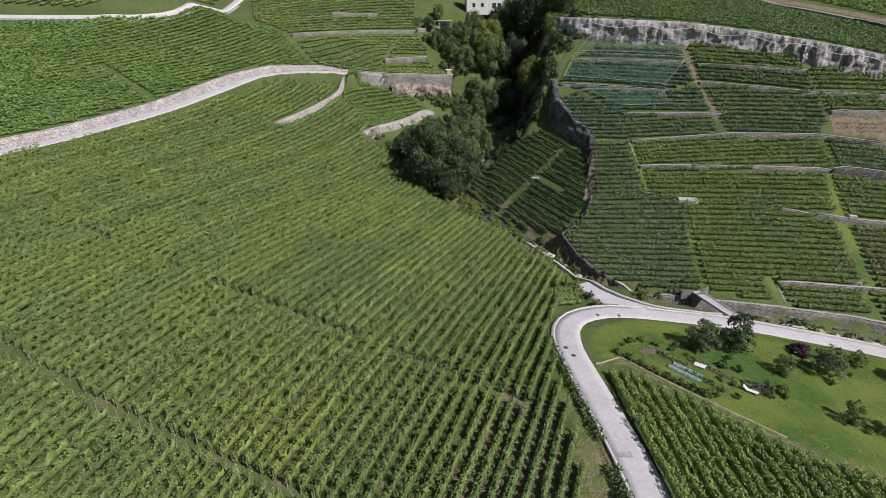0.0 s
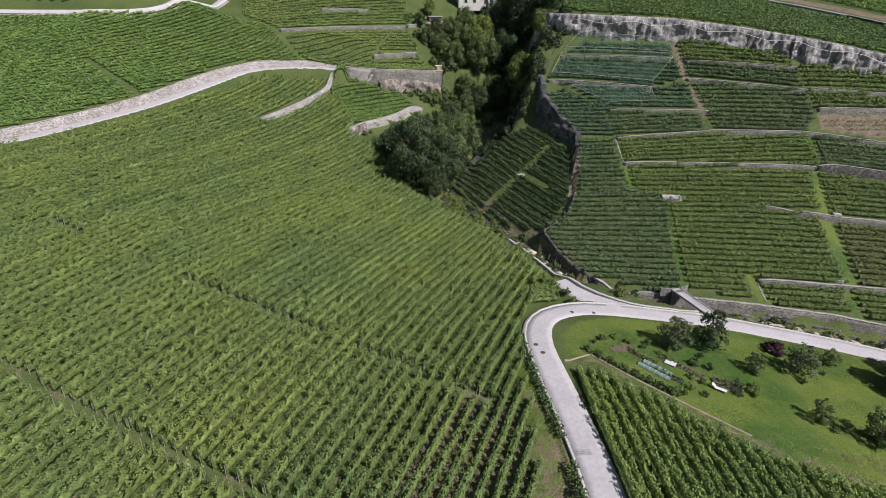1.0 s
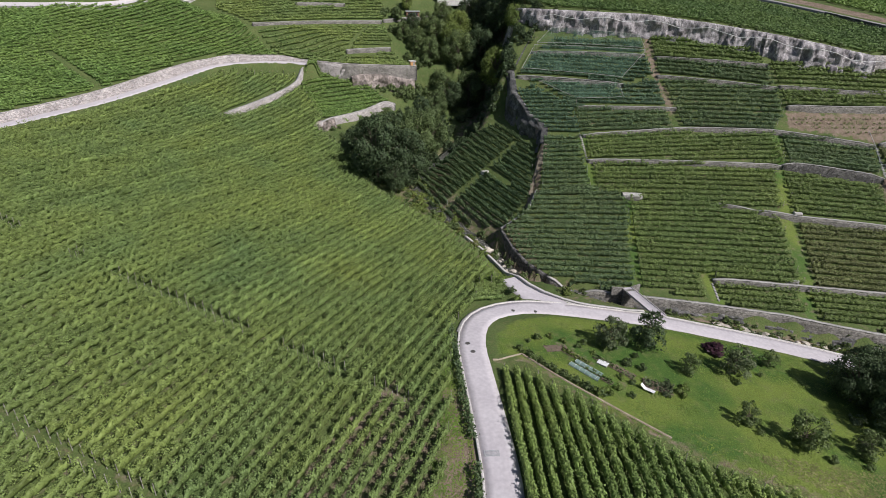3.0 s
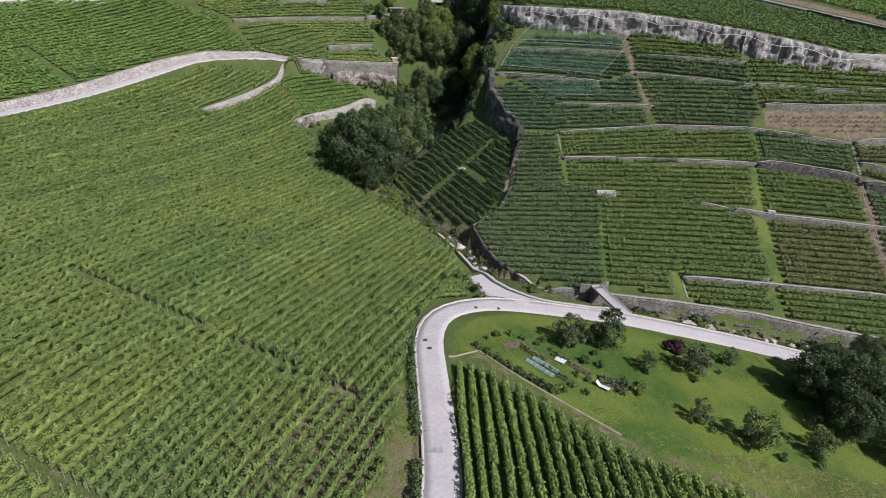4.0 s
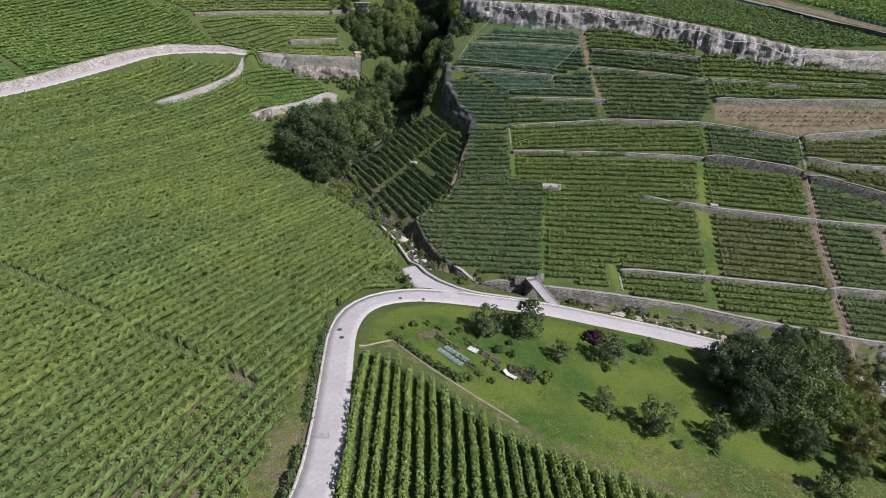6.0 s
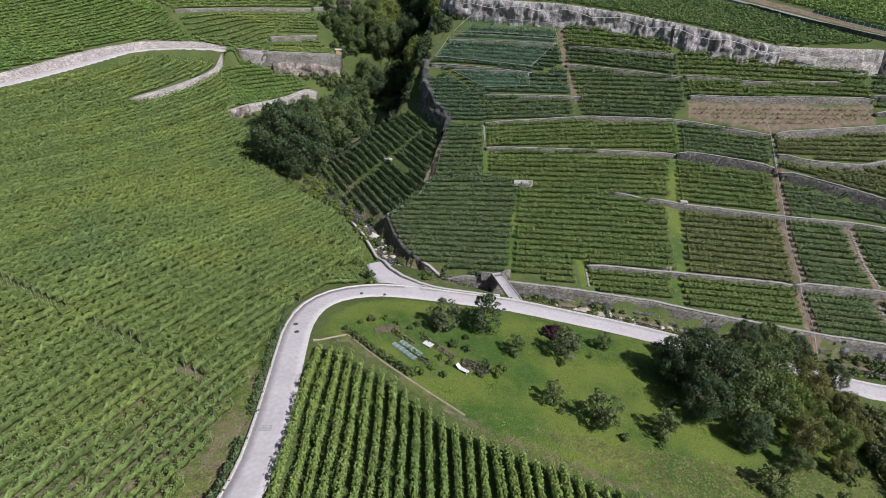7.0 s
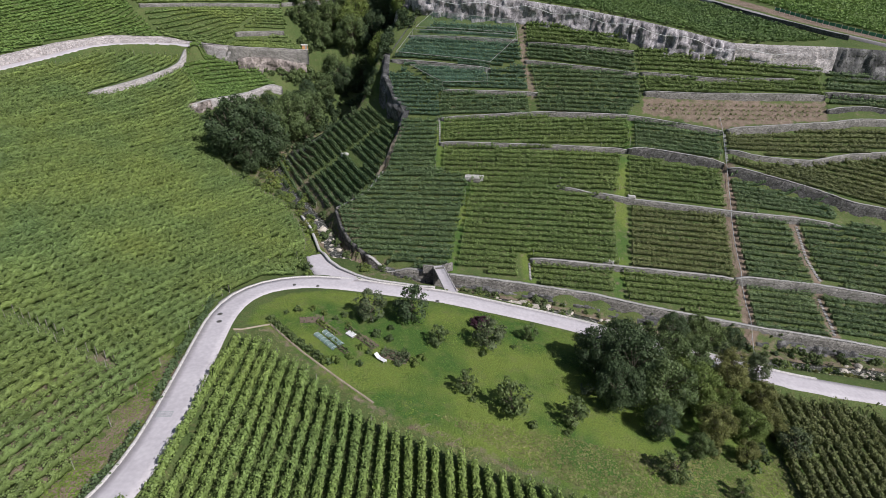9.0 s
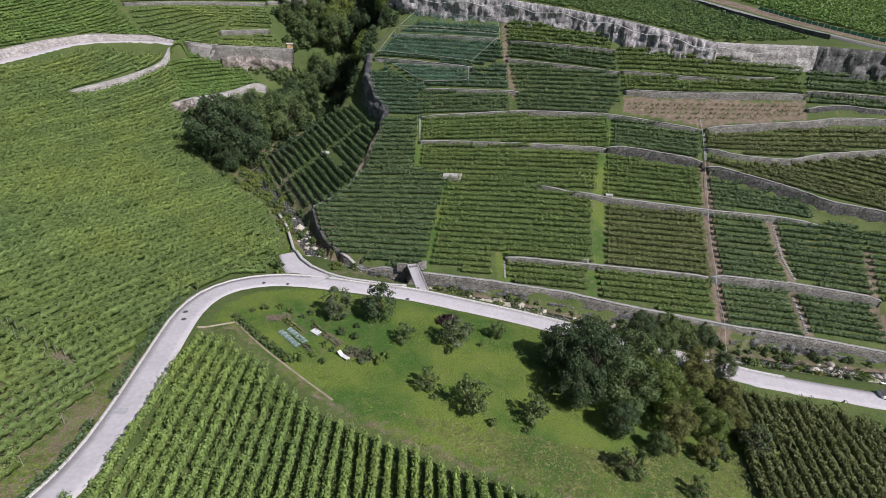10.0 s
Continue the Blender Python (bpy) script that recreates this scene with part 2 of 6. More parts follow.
UPPER_LANE = [(-118, 40, 15), (-104, 72, 18.2), (-96, 88, 19.4), (-88.5, 102, 20.4), (-83.2, 111, 20.9), (-78, 123, 21.9), (-72, 138.5, 23.2), (-64.5, 157, 26.0),
              (-57.5, 170, 28.6), (-50, 176.5, 29.2), (-40, 180.5, 29.2), (-31, 181.5, 28.6)]
CLIFF = [(30, 196), (44, 183), (60, 177), (80, 172.5), (100, 166), (118, 159), (146, 153.5), (170, 150), (230, 146)]
STAIR_WALL = [(33, 168), (33.4, 158), (36.5, 150), (40.3, 144), (39.3, 138.4), (36.6, 123), (33.5, 116), (27, 110.5)]


UPPER_LINE = [(-120.5, 41), (-106.2, 73), (-98, 89), (-90.5, 103), (-85.2, 112), (-80, 124), (-74, 139.5), (-66.6, 158.3), (-59.2, 171.3), (-51.4, 178.4), (-40.6, 182.7),
              (-29, 183.9), (-18.5, 183.5), (3.5, 193.5), (16, 198)]
# retaining walls: line with the hill on its left, height, how far the levelled ground reaches
WALLS = [
    ([(69.5, 97.3), (88, 96.6), (112.5, 96)], 1.1, 7), ([(112.5, 96), (129.5, 95.8), (149, 94.5)], 2.2, 7),
    ([(78, 117.6), (86, 115.7)], 0.6, 5), ([(86, 115.7), (95.3, 114), (117.5, 112), (131.5, 111.5), (143, 110.7)], 1.2, 7),
    ([(50, 131.3), (85, 129), (97, 128.2)], 0.9, 6), ([(97, 128.2), (103, 127.6), (120, 124.5)], 2.4, 6),
    ([(120.5, 123.3), (139, 118.2), (147.4, 115.3), (166, 113.0), (186, 111)], 3.0, 7),
    ([(50.3, 139.8), (76.4, 140.2), (98.8, 138.5), (122.6, 133.7)], 0.9, 5),
    ([(123.7, 134), (150.7, 136), (158, 137), (170, 137.2), (186, 136)], 1.8, 4),
    ([(153, 144.4), (165.4, 143.6), (186, 142)], 1.6, 3),
    ([(152, 140), (164, 141), (168, 139.8), (186, 138.8)], 1.2, 2.5),
    ([(122.1, 128.5), (128.6, 126.7), (141.8, 126), (151.9, 128), (172, 130), (186, 130.5)], 1.2, 4),
    ([(105, 145.4), (119, 144.2), (153, 143.5)], 1.5, 5),
    ([(105.5, 152), (125, 149), (146.5, 148.5)], 0.5, 4),
    ([(75, 165), (105, 158.8)], 0.5, 4),
    ([(74, 158.5), (105, 151.5)], 0.5, 4),
    ([(35, 164.5), (64.4, 156.4)], 0.9, 4),
    ([(40, 173.5), (72.6, 166.1)], 0.5, 4),
    ([(50.6, 150.2), (76.6, 146.9)], 0.5, 4),
]
WALLS_WEST = [
    ([(-46.8, 147.7), (-32.4, 178.7)], 1.0, 6),
    ([(-23.8, 157), (-20.4, 162.8), (-15.4, 168.4), (-6.4, 179), (-3, 180.4)], 2.0, 6),
]


def smooth_line(line, step=2.5):
    """A line of points rounded off (Catmull-Rom)."""
    p = np.array(line, float)
    q = np.vstack([2 * p[0] - p[1], p, 2 * p[-1] - p[-2]])
    out = []
    for i in range(1, len(q) - 2):
        n = max(1, int(np.hypot(*(q[i + 1] - q[i])[:2]) / step))
        for t in np.arange(n) / n:
            out.append(0.5 * (2 * q[i] + (q[i + 1] - q[i - 1]) * t + (2 * q[i - 1] - 5 * q[i] + 4 * q[i + 1] - q[i + 2]) * t * t
                              + (3 * q[i] - q[i - 1] - 3 * q[i + 1] + q[i + 2]) * t ** 3))
    return [tuple(v) for v in out] + [tuple(p[-1])]


LANE, SPUR, UPPER_LANE, UPPER_LINE = smooth_line(LANE), smooth_line(SPUR), smooth_line(UPPER_LANE, 4), smooth_line(UPPER_LINE, 4)


def along(line, x, y):
    """Distance to a line, how far along it (in points), and the side: above 0 on its left."""
    p = np.array([q[:2] for q in line], float)
    if np.size(x) <= 400:
        xx, yy = np.ravel(x)[None], np.ravel(y)[None]
        e = np.diff(p, axis=0)
        rx, ry = xx - p[:-1, :1], yy - p[:-1, 1:]
        v = np.clip((rx * e[:, :1] + ry * e[:, 1:]) / (e * e).sum(1)[:, None], 0, 1)
        d = np.hypot(rx - v * e[:, :1], ry - v * e[:, 1:])
        k = np.argmax(d <= d.min(0) + 1e-9, axis=0)
        n = np.arange(xx.size)
        s = (e[:, :1] * ry - e[:, 1:] * rx)[k, n]
        return d[k, n].reshape(np.shape(x)), (k + v[k, n]).reshape(np.shape(x)), np.where(s >= 0, 1.0, -1.0).reshape(np.shape(x))
    best, where, side = np.full(np.shape(x), 1e9), np.zeros(np.shape(x)), np.ones(np.shape(x))
    for i in range(len(p) - 1):
        dx, dy = p[i + 1] - p[i]
        u = ((x - p[i][0]) * dx + (y - p[i][1]) * dy) / (dx * dx + dy * dy)
        v = np.clip(u, 0, 1)
        d = np.hypot(x - p[i][0] - v * dx, y - p[i][1] - v * dy)
        s = dx * (y - p[i][1]) - dy * (x - p[i][0])
        near = d < best - 1e-9
        best, where, side = np.where(near, d, best), np.where(near, i + v, where), np.where(near, s, side)
    return best, where, np.where(side >= 0, 1.0, -1.0)


def lane_half(x):
    return np.interp(x, [95, 108], [1.95, 2.1])


def spur_half(y):
    return np.interp(y, [79.4, 82.2, 85.6, 89.2], [2.6, 2.9, 2.1, 1.4])


def ease(a, b, v):
    v = np.clip((v - a) / (b - a), 0, 1)
    return v * v * (3 - 2 * v)


def mix(a, b, f):
    return a + (b - a) * f


def height_at(x, y, walls=True):
    x, y = np.asarray(x, float), np.asarray(y, float)
    cx, cy = np.clip(x, -150, 190), np.clip(y, 0, 235)
    # west of the stream
    west = cubic(SLOPE_WEST, np.clip(x, -100, 60), np.clip(y, 10, 190)) + 0.1 * np.maximum(-100 - x, 0)
    upper = cubic(SLOPE_UPPER, cx, cy) + 0.3 * np.maximum(y - 235, 0)
    if walls:
        west = west + terraces(WALLS_WEST, x, y)
    d, u, s = along(UPPER_LINE, x, y)
    low = along(UPPER_LANE, x, y)[1]
    low = np.interp(low, range(len(UPPER_LANE)), [q[2] for q in UPPER_LANE]) + 1.6
    low = np.where(x > -40, np.interp(x, [-40, -34, -20, 3], [30.8, 29.4, 28.3, 26.9]), low)
    upper = mix(upper, low, ease(13, 1, d) * ease(16, 6, x))
    west = west + 2.0 * ease(13, 1, d) * ease(-38, -32, x) * ease(2, -8, x)
    west = mix(west, np.maximum(upper, west + 1.0), ease(-0.5, 0.9, d * s))
    garden = cubic(SLOPE_GARDEN, cx, np.clip(y, 0, 100))
    d, u, s = along(LANE, x, y)
    lane = np.interp(u, range(len(LANE)), [q[2] for q in LANE])
    west = mix(garden, mix(west, lane, ease(26, 34, x)), ease(-2.0, 2.8, d * s))
    # east of it
    east = cubic(SLOPE_EAST, np.clip(x, 20, 175), np.clip(y, 70, 190))
    top = np.interp(x, [20, 44, 74, 91, 109, 116, 124, 132, 141, 158, 170, 230], [46, 45.0, 43.7, 41.6, 38.6, 37.2, 35.4, 33.8, 33.6, 33.5, 33.0, 30])
    d, u, s = along(CLIFF, x, y)
    lift = ease(0.2, 1.7, d * s)
    if walls:
        east = east + terraces(WALLS, x, y)
    east = mix(east, top + np.where(s > 0, d, 0) * 0.24, lift)
    bowl = cubic(SLOPE_BOWL, np.clip(x, -5, 45), np.clip(y, 95, 165))
    d, u, s = along(STAIR_WALL, x, y)
    in_bowl = (s < 0) & (y > 104) & (y < 168)
    east = mix(east, bowl, np.where(in_bowl, ease(-0.3, 0.6, d), 0) * ease(168, 160, y))
    d, u, s = along(STREAM, x, y)
    z = mix(west, east, ease(-1.5, 1.5, d * s))
    # bed of the stream, lanes
    bed, bank = np.interp(u, range(len(STREAM)), [q[2] for q in STREAM]), np.interp(u, range(len(STREAM)), STREAM_BANK)
    slant = np.interp(u, [8, 9, 10, 11, 12, 13, 15], [4.4, 4.4, 5.5, 7.6, 9.6, 9.4, 10.5])
    steep = (s > 0) & (u > 7.5)
    z = mix(np.minimum(bed, z), z, np.where(steep, ease(bank - 0.7, bank, d), ease(1.5, np.where(u < 8, np.minimum(bank, 5 + 30 * (u < 5)), slant), d)))
    # the land behind the path, a plain slope
    z = mix(z, 2.5 - 0.1 * np.clip(x, -300, 150), ease(21, 3, y))
    d, u, s = along(SPUR, x, y)
    z = mix(np.interp(u, range(len(SPUR)), [q[2] for q in SPUR]), z, ease(0.3, 1.0, d - spur_half(y)))
    d, u, s = along(LANE, x, y)
    broad = lane_half(x)
    z = mix(np.interp(u, range(len(LANE)), [q[2] for q in LANE]), z, ease(0.25, 1.6, d - broad))
    d, u, s = along(UPPER_LANE, x, y)
    z = mix(np.interp(u, range(len(UPPER_LANE)), [q[2] for q in UPPER_LANE]), z, ease(2.5, 3.4, d))
    return z


def terraces(walls, x, y):
    """Saw-tooth steps of the terraces: up at each retaining wall, levelling out on both sides of it."""
    z = 0 * x
    for line, high, reach in walls:
        d, u, s = along(line, x, y)
        inside = ease(0, 0.03, u) * ease(len(line) - 1, len(line) - 1.03, u)
        z = z + inside * s * high / 2 * np.clip(1 - d / reach, 0, 1) * np.where(d < 0.45, d / 0.45, 1)
    return z


# ---- builders ----
def mesh_of(name, verts, faces, mat, smooth=False):
    """A mesh from arrays: verts (n, 3), faces (m, k) of one size k."""
    verts, faces = np.asarray(verts, np.float32), np.asarray(faces, np.int32)
    me = bpy.data.meshes.new(name)
    k = faces.shape[1]
    me.vertices.add(len(verts))
    me.vertices.foreach_set("co", verts.ravel())
    me.loops.add(faces.size)
    me.loops.foreach_set("vertex_index", faces.ravel())
    me.polygons.add(len(faces))
    me.polygons.foreach_set("loop_start", np.arange(0, faces.size, k, dtype=np.int32))
    if smooth:
        me.polygons.foreach_set("use_smooth", np.ones(len(faces), bool))
    me.update(calc_edges=True)
    me.materials.append(mat)
    return me


def child(ob, parent, label=""):
    ob.parent = parent
    return tagged(ob, label)


def part(name, bm, mat, parent, label="", smooth=False):
    me = bpy.data.meshes.new(name)
    bm.to_mesh(me)
    bm.free()
    me.materials.append(mat)
    if smooth:
        me.polygons.foreach_set("use_smooth", np.ones(len(me.polygons), bool))
    return child(new(name, me), parent, label)


def thing(name, place, label, category, group="", kind="", turn=0.0, scale=1.0):
    ob = new(name)
    ob.matrix_basis = pose(*place, 0, 0, turn) @ Matrix.Scale(scale, 4)
    return tagged(ob, label, category, group, kind)


def box(bm, size, at=(0, 0, 0), bevel=0.0, rot=(0, 0, 0)):
    made = bmesh.ops.create_cube(bm, size=1.0)["verts"]
    m = Matrix.Translation(at) @ Euler([radians(r) for r in rot]).to_matrix().to_4x4() @ Matrix.Diagonal((*size, 1))
    bmesh.ops.transform(bm, matrix=m, verts=made)
    if bevel:
        edges = list({e for v in made for e in v.link_edges})
        bmesh.ops.bevel(bm, geom=edges, offset=bevel, segments=1, affect="EDGES")
    return bm


def rod(bm, p, q, r0, r1=None, n=7):
    """A tapered rod from p to q."""
    p, q = Vector(p), Vector(q)
    made = bmesh.ops.create_cone(bm, cap_ends=True, segments=n, radius1=r0, radius2=r0 if r1 is None else r1, depth=(q - p).length)["verts"]
    m = Matrix.Translation((p + q) / 2) @ (q - p).to_track_quat("Z", "Y").to_matrix().to_4x4()
    bmesh.ops.transform(bm, matrix=m, verts=made)
    return bm


def tube(points, r, n=6):
    """One unbroken round tube along the points."""
    bm, last = bmesh.new(), None
    p = [Vector(q) for q in points]
    for i, q in enumerate(p):
        t = (p[min(i + 1, len(p) - 1)] - p[max(i - 1, 0)]).normalized()
        u = t.cross(Vector((0, 0, 1)) if abs(t.z) < 0.9 else Vector((1, 0, 0))).normalized()
        w = t.cross(u)
        ring = [bm.verts.new(q + (u * math.cos(a_) + w * math.sin(a_)) * r) for a_ in np.arange(n) * 2 * math.pi / n]
        if last:
            for k in range(n):
                bm.faces.new((last[k], last[(k + 1) % n], ring[(k + 1) % n], ring[k]))
        last = ring
    return bm


def strip(name, line, half, mat, lift=0.05, thick=0.25, label="", category=""):
    """A slab that follows a line of (x, y, z) on the ground."""
    p = np.array(line, float)
    t = np.gradient(p[:, :2], axis=0)
    t /= np.linalg.norm(t, axis=1)[:, None]
    side = np.stack([-t[:, 1], t[:, 0]], 1)
    half = np.broadcast_to(np.asarray(half, float), (len(p),))[:, None]
    rows = []
    for off, dz in ((1, -thick), (1, lift), (0.5, lift + 0.02), (0, lift + 0.03), (-0.5, lift + 0.02), (-1, lift), (-1, -thick)):
        rows.append(np.c_[p[:, :2] + off * half * side, p[:, 2] + dz])
    v = np.stack(rows, 1).reshape(-1, 3)
    k = len(rows)
    i = np.arange(len(p) - 1)[:, None] * k + np.arange(k - 1)[None]
    f = np.stack([i, i + 1, i + k + 1, i + k], -1).reshape(-1, 4)
    return tagged(new(name, mesh_of(name, v, f, mat, True)), label, category, kind="structure")


def resample(line, step):
    p = np.array(line, float)
    d = np.r_[0, np.cumsum(np.hypot(*np.diff(p[:, :2], axis=0).T))]
    s = np.linspace(0, d[-1], max(2, int(d[-1] / step) + 1))
    return np.stack([np.interp(s, d, p[:, c]) for c in range(p.shape[1])], 1)


def stone_wall(line, label, thick=0.55, above=0.25, coping=True, uphill=0.9, downhill=0.9, mat=None, cap=None, low=None, top=None, cap_high=0.12):
    """A retaining wall with the hill on the left of its line, standing on the lower ground and rising over the upper; a coping on top."""
    p = resample(line, 0.9)[:, :2]
    t = np.gradient(p, axis=0)
    t /= np.linalg.norm(t, axis=1)[:, None]
    side = np.stack([-t[:, 1], t[:, 0]], 1)
    up, down = p + side * uphill, p - side * downhill
    zt = (height_at(up[:, 0], up[:, 1]) if top is None else np.broadcast_to(top, (len(p),))) + above
    zb = np.minimum(height_at(down[:, 0], down[:, 1]), zt - 0.7) - 1.1
    if low is not None:
        zb = zt - low
    zt = np.convolve(np.pad(zt, 2, mode="edge"), np.ones(5) / 5, mode="valid") + np.random.uniform(-0.05, 0.05, len(p))
    ob = thing("retaining_wall", (*p[len(p) // 2], zb[len(p) // 2]), label, "wall", kind="structure")
    base = np.array(ob.matrix_basis.translation)
    rows, levels = [], 5
    for i in range(levels + 1):
        f = i / levels
        bulge = thick * (0.62 - 0.12 * f) + np.random.uniform(-0.06, 0.06, len(p))
        rows.append(np.c_[p - side * bulge[:, None], zb + (zt - zb) * f])
    rows.append(np.c_[p + side * thick * 0.5, zt])
    rows.append(np.c_[p + side * thick * 0.5, zb])
    v = np.stack(rows, 1)
    k = v.shape[1]
    i = np.arange(len(p) - 1)[:, None] * k + np.arange(k - 1)[None]
    f = np.stack([i, i + k, i + k + 1, i + 1], -1).reshape(-1, 4)
    ends = [[j * k + a_, j * k + a_ + 1, j * k + k - 2 if a_ < k - 3 else j * k + a_ + 1, j * k + k - 1] for j in (0, len(p) - 1) for a_ in range(0, k - 3)]
    child(new("stonework", mesh_of("stonework", v.reshape(-1, 3) - base, np.vstack([f, ends]), mat or MAT_STONE)), ob)
    if coping:
        q = np.stack([np.c_[p + side * o * (thick / 2 + 0.08), zt + h] for o, h in ((-1, 0.0), (-1, cap_high), (1, cap_high), (1, 0.0), (-1, 0.0))], 1)
        k = 5
        i = np.arange(len(p) - 1)[:, None] * k + np.arange(k - 1)[None]
        f = np.stack([i, i + k, i + k + 1, i + 1], -1).reshape(-1, 4)
        caps = [[0, 1, 2, 3], [(len(p) - 1) * k + c_ for c_ in (3, 2, 1, 0)]]
        child(new("coping", mesh_of("coping", q.reshape(-1, 3) - base, np.vstack([f, caps]), cap or MAT_COPING)), ob, "pale stone coping")
    return ob


def leaves(rng, centres, size, facing=None, loose=0.55):
    """Folded leaf pieces at the centres, four corners each; facing: the way in which they look, more or less."""
    n = len(centres)
    c_ = rng.normal(size=(n, 3))
    c_ /= np.linalg.norm(c_, axis=1)[:, None]
    if facing is not None:
        c_ = facing + loose * c_
        c_ /= np.linalg.norm(c_, axis=1)[:, None] + 1e-9
    a_ = np.cross(c_, rng.normal(size=(n, 3)))
    a_ /= np.linalg.norm(a_, axis=1)[:, None] + 1e-9
    b_ = np.cross(c_, a_)
    s = (size * rng.uniform(0.6, 1.35, n))[:, None]
    v = np.stack([centres - a_ * s * 0.6, centres + b_ * s * 0.5 - c_ * s * 0.13, centres + a_ * s * 0.6, centres - b_ * s * 0.5 - c_ * s * 0.13], 1)
    return v.reshape(-1, 3), np.arange(n * 4).reshape(-1, 4)


def spans(poly, deg, gap, phase=0.0):
    """The stretches in which parallel lines of that direction and spacing cross a polygon."""
    p = np.array(poly, float)
    c, s = math.cos(radians(deg)), math.sin(radians(deg))
    u, v = p @ (c, s), p @ (-s, c)
    out = []
    for w in np.arange(math.ceil(v.min() / gap) * gap + phase * gap, v.max(), gap):
        cuts = []
        for i in range(len(p)):
            j = (i + 1) % len(p)
            if (v[i] <= w) != (v[j] <= w):
                cuts.append(u[i] + (u[j] - u[i]) * (w - v[i]) / (v[j] - v[i]))
        cuts.sort()
        for a_, b_ in zip(cuts[::2], cuts[1::2]):
            if b_ - a_ > 1.5:
                out.append(((a_ * c - w * s, a_ * s + w * c), (b_ * c - w * s, b_ * s + w * c)))
    return out


POST = bpy.data.meshes.new("post")
_bm = rod(bmesh.new(), (0, 0, -0.3), (0, 0, 1.55), 0.045, 0.04, 6)
_bm.to_mesh(POST)
_bm.free()
POST.materials.append(MAT_WOOD)


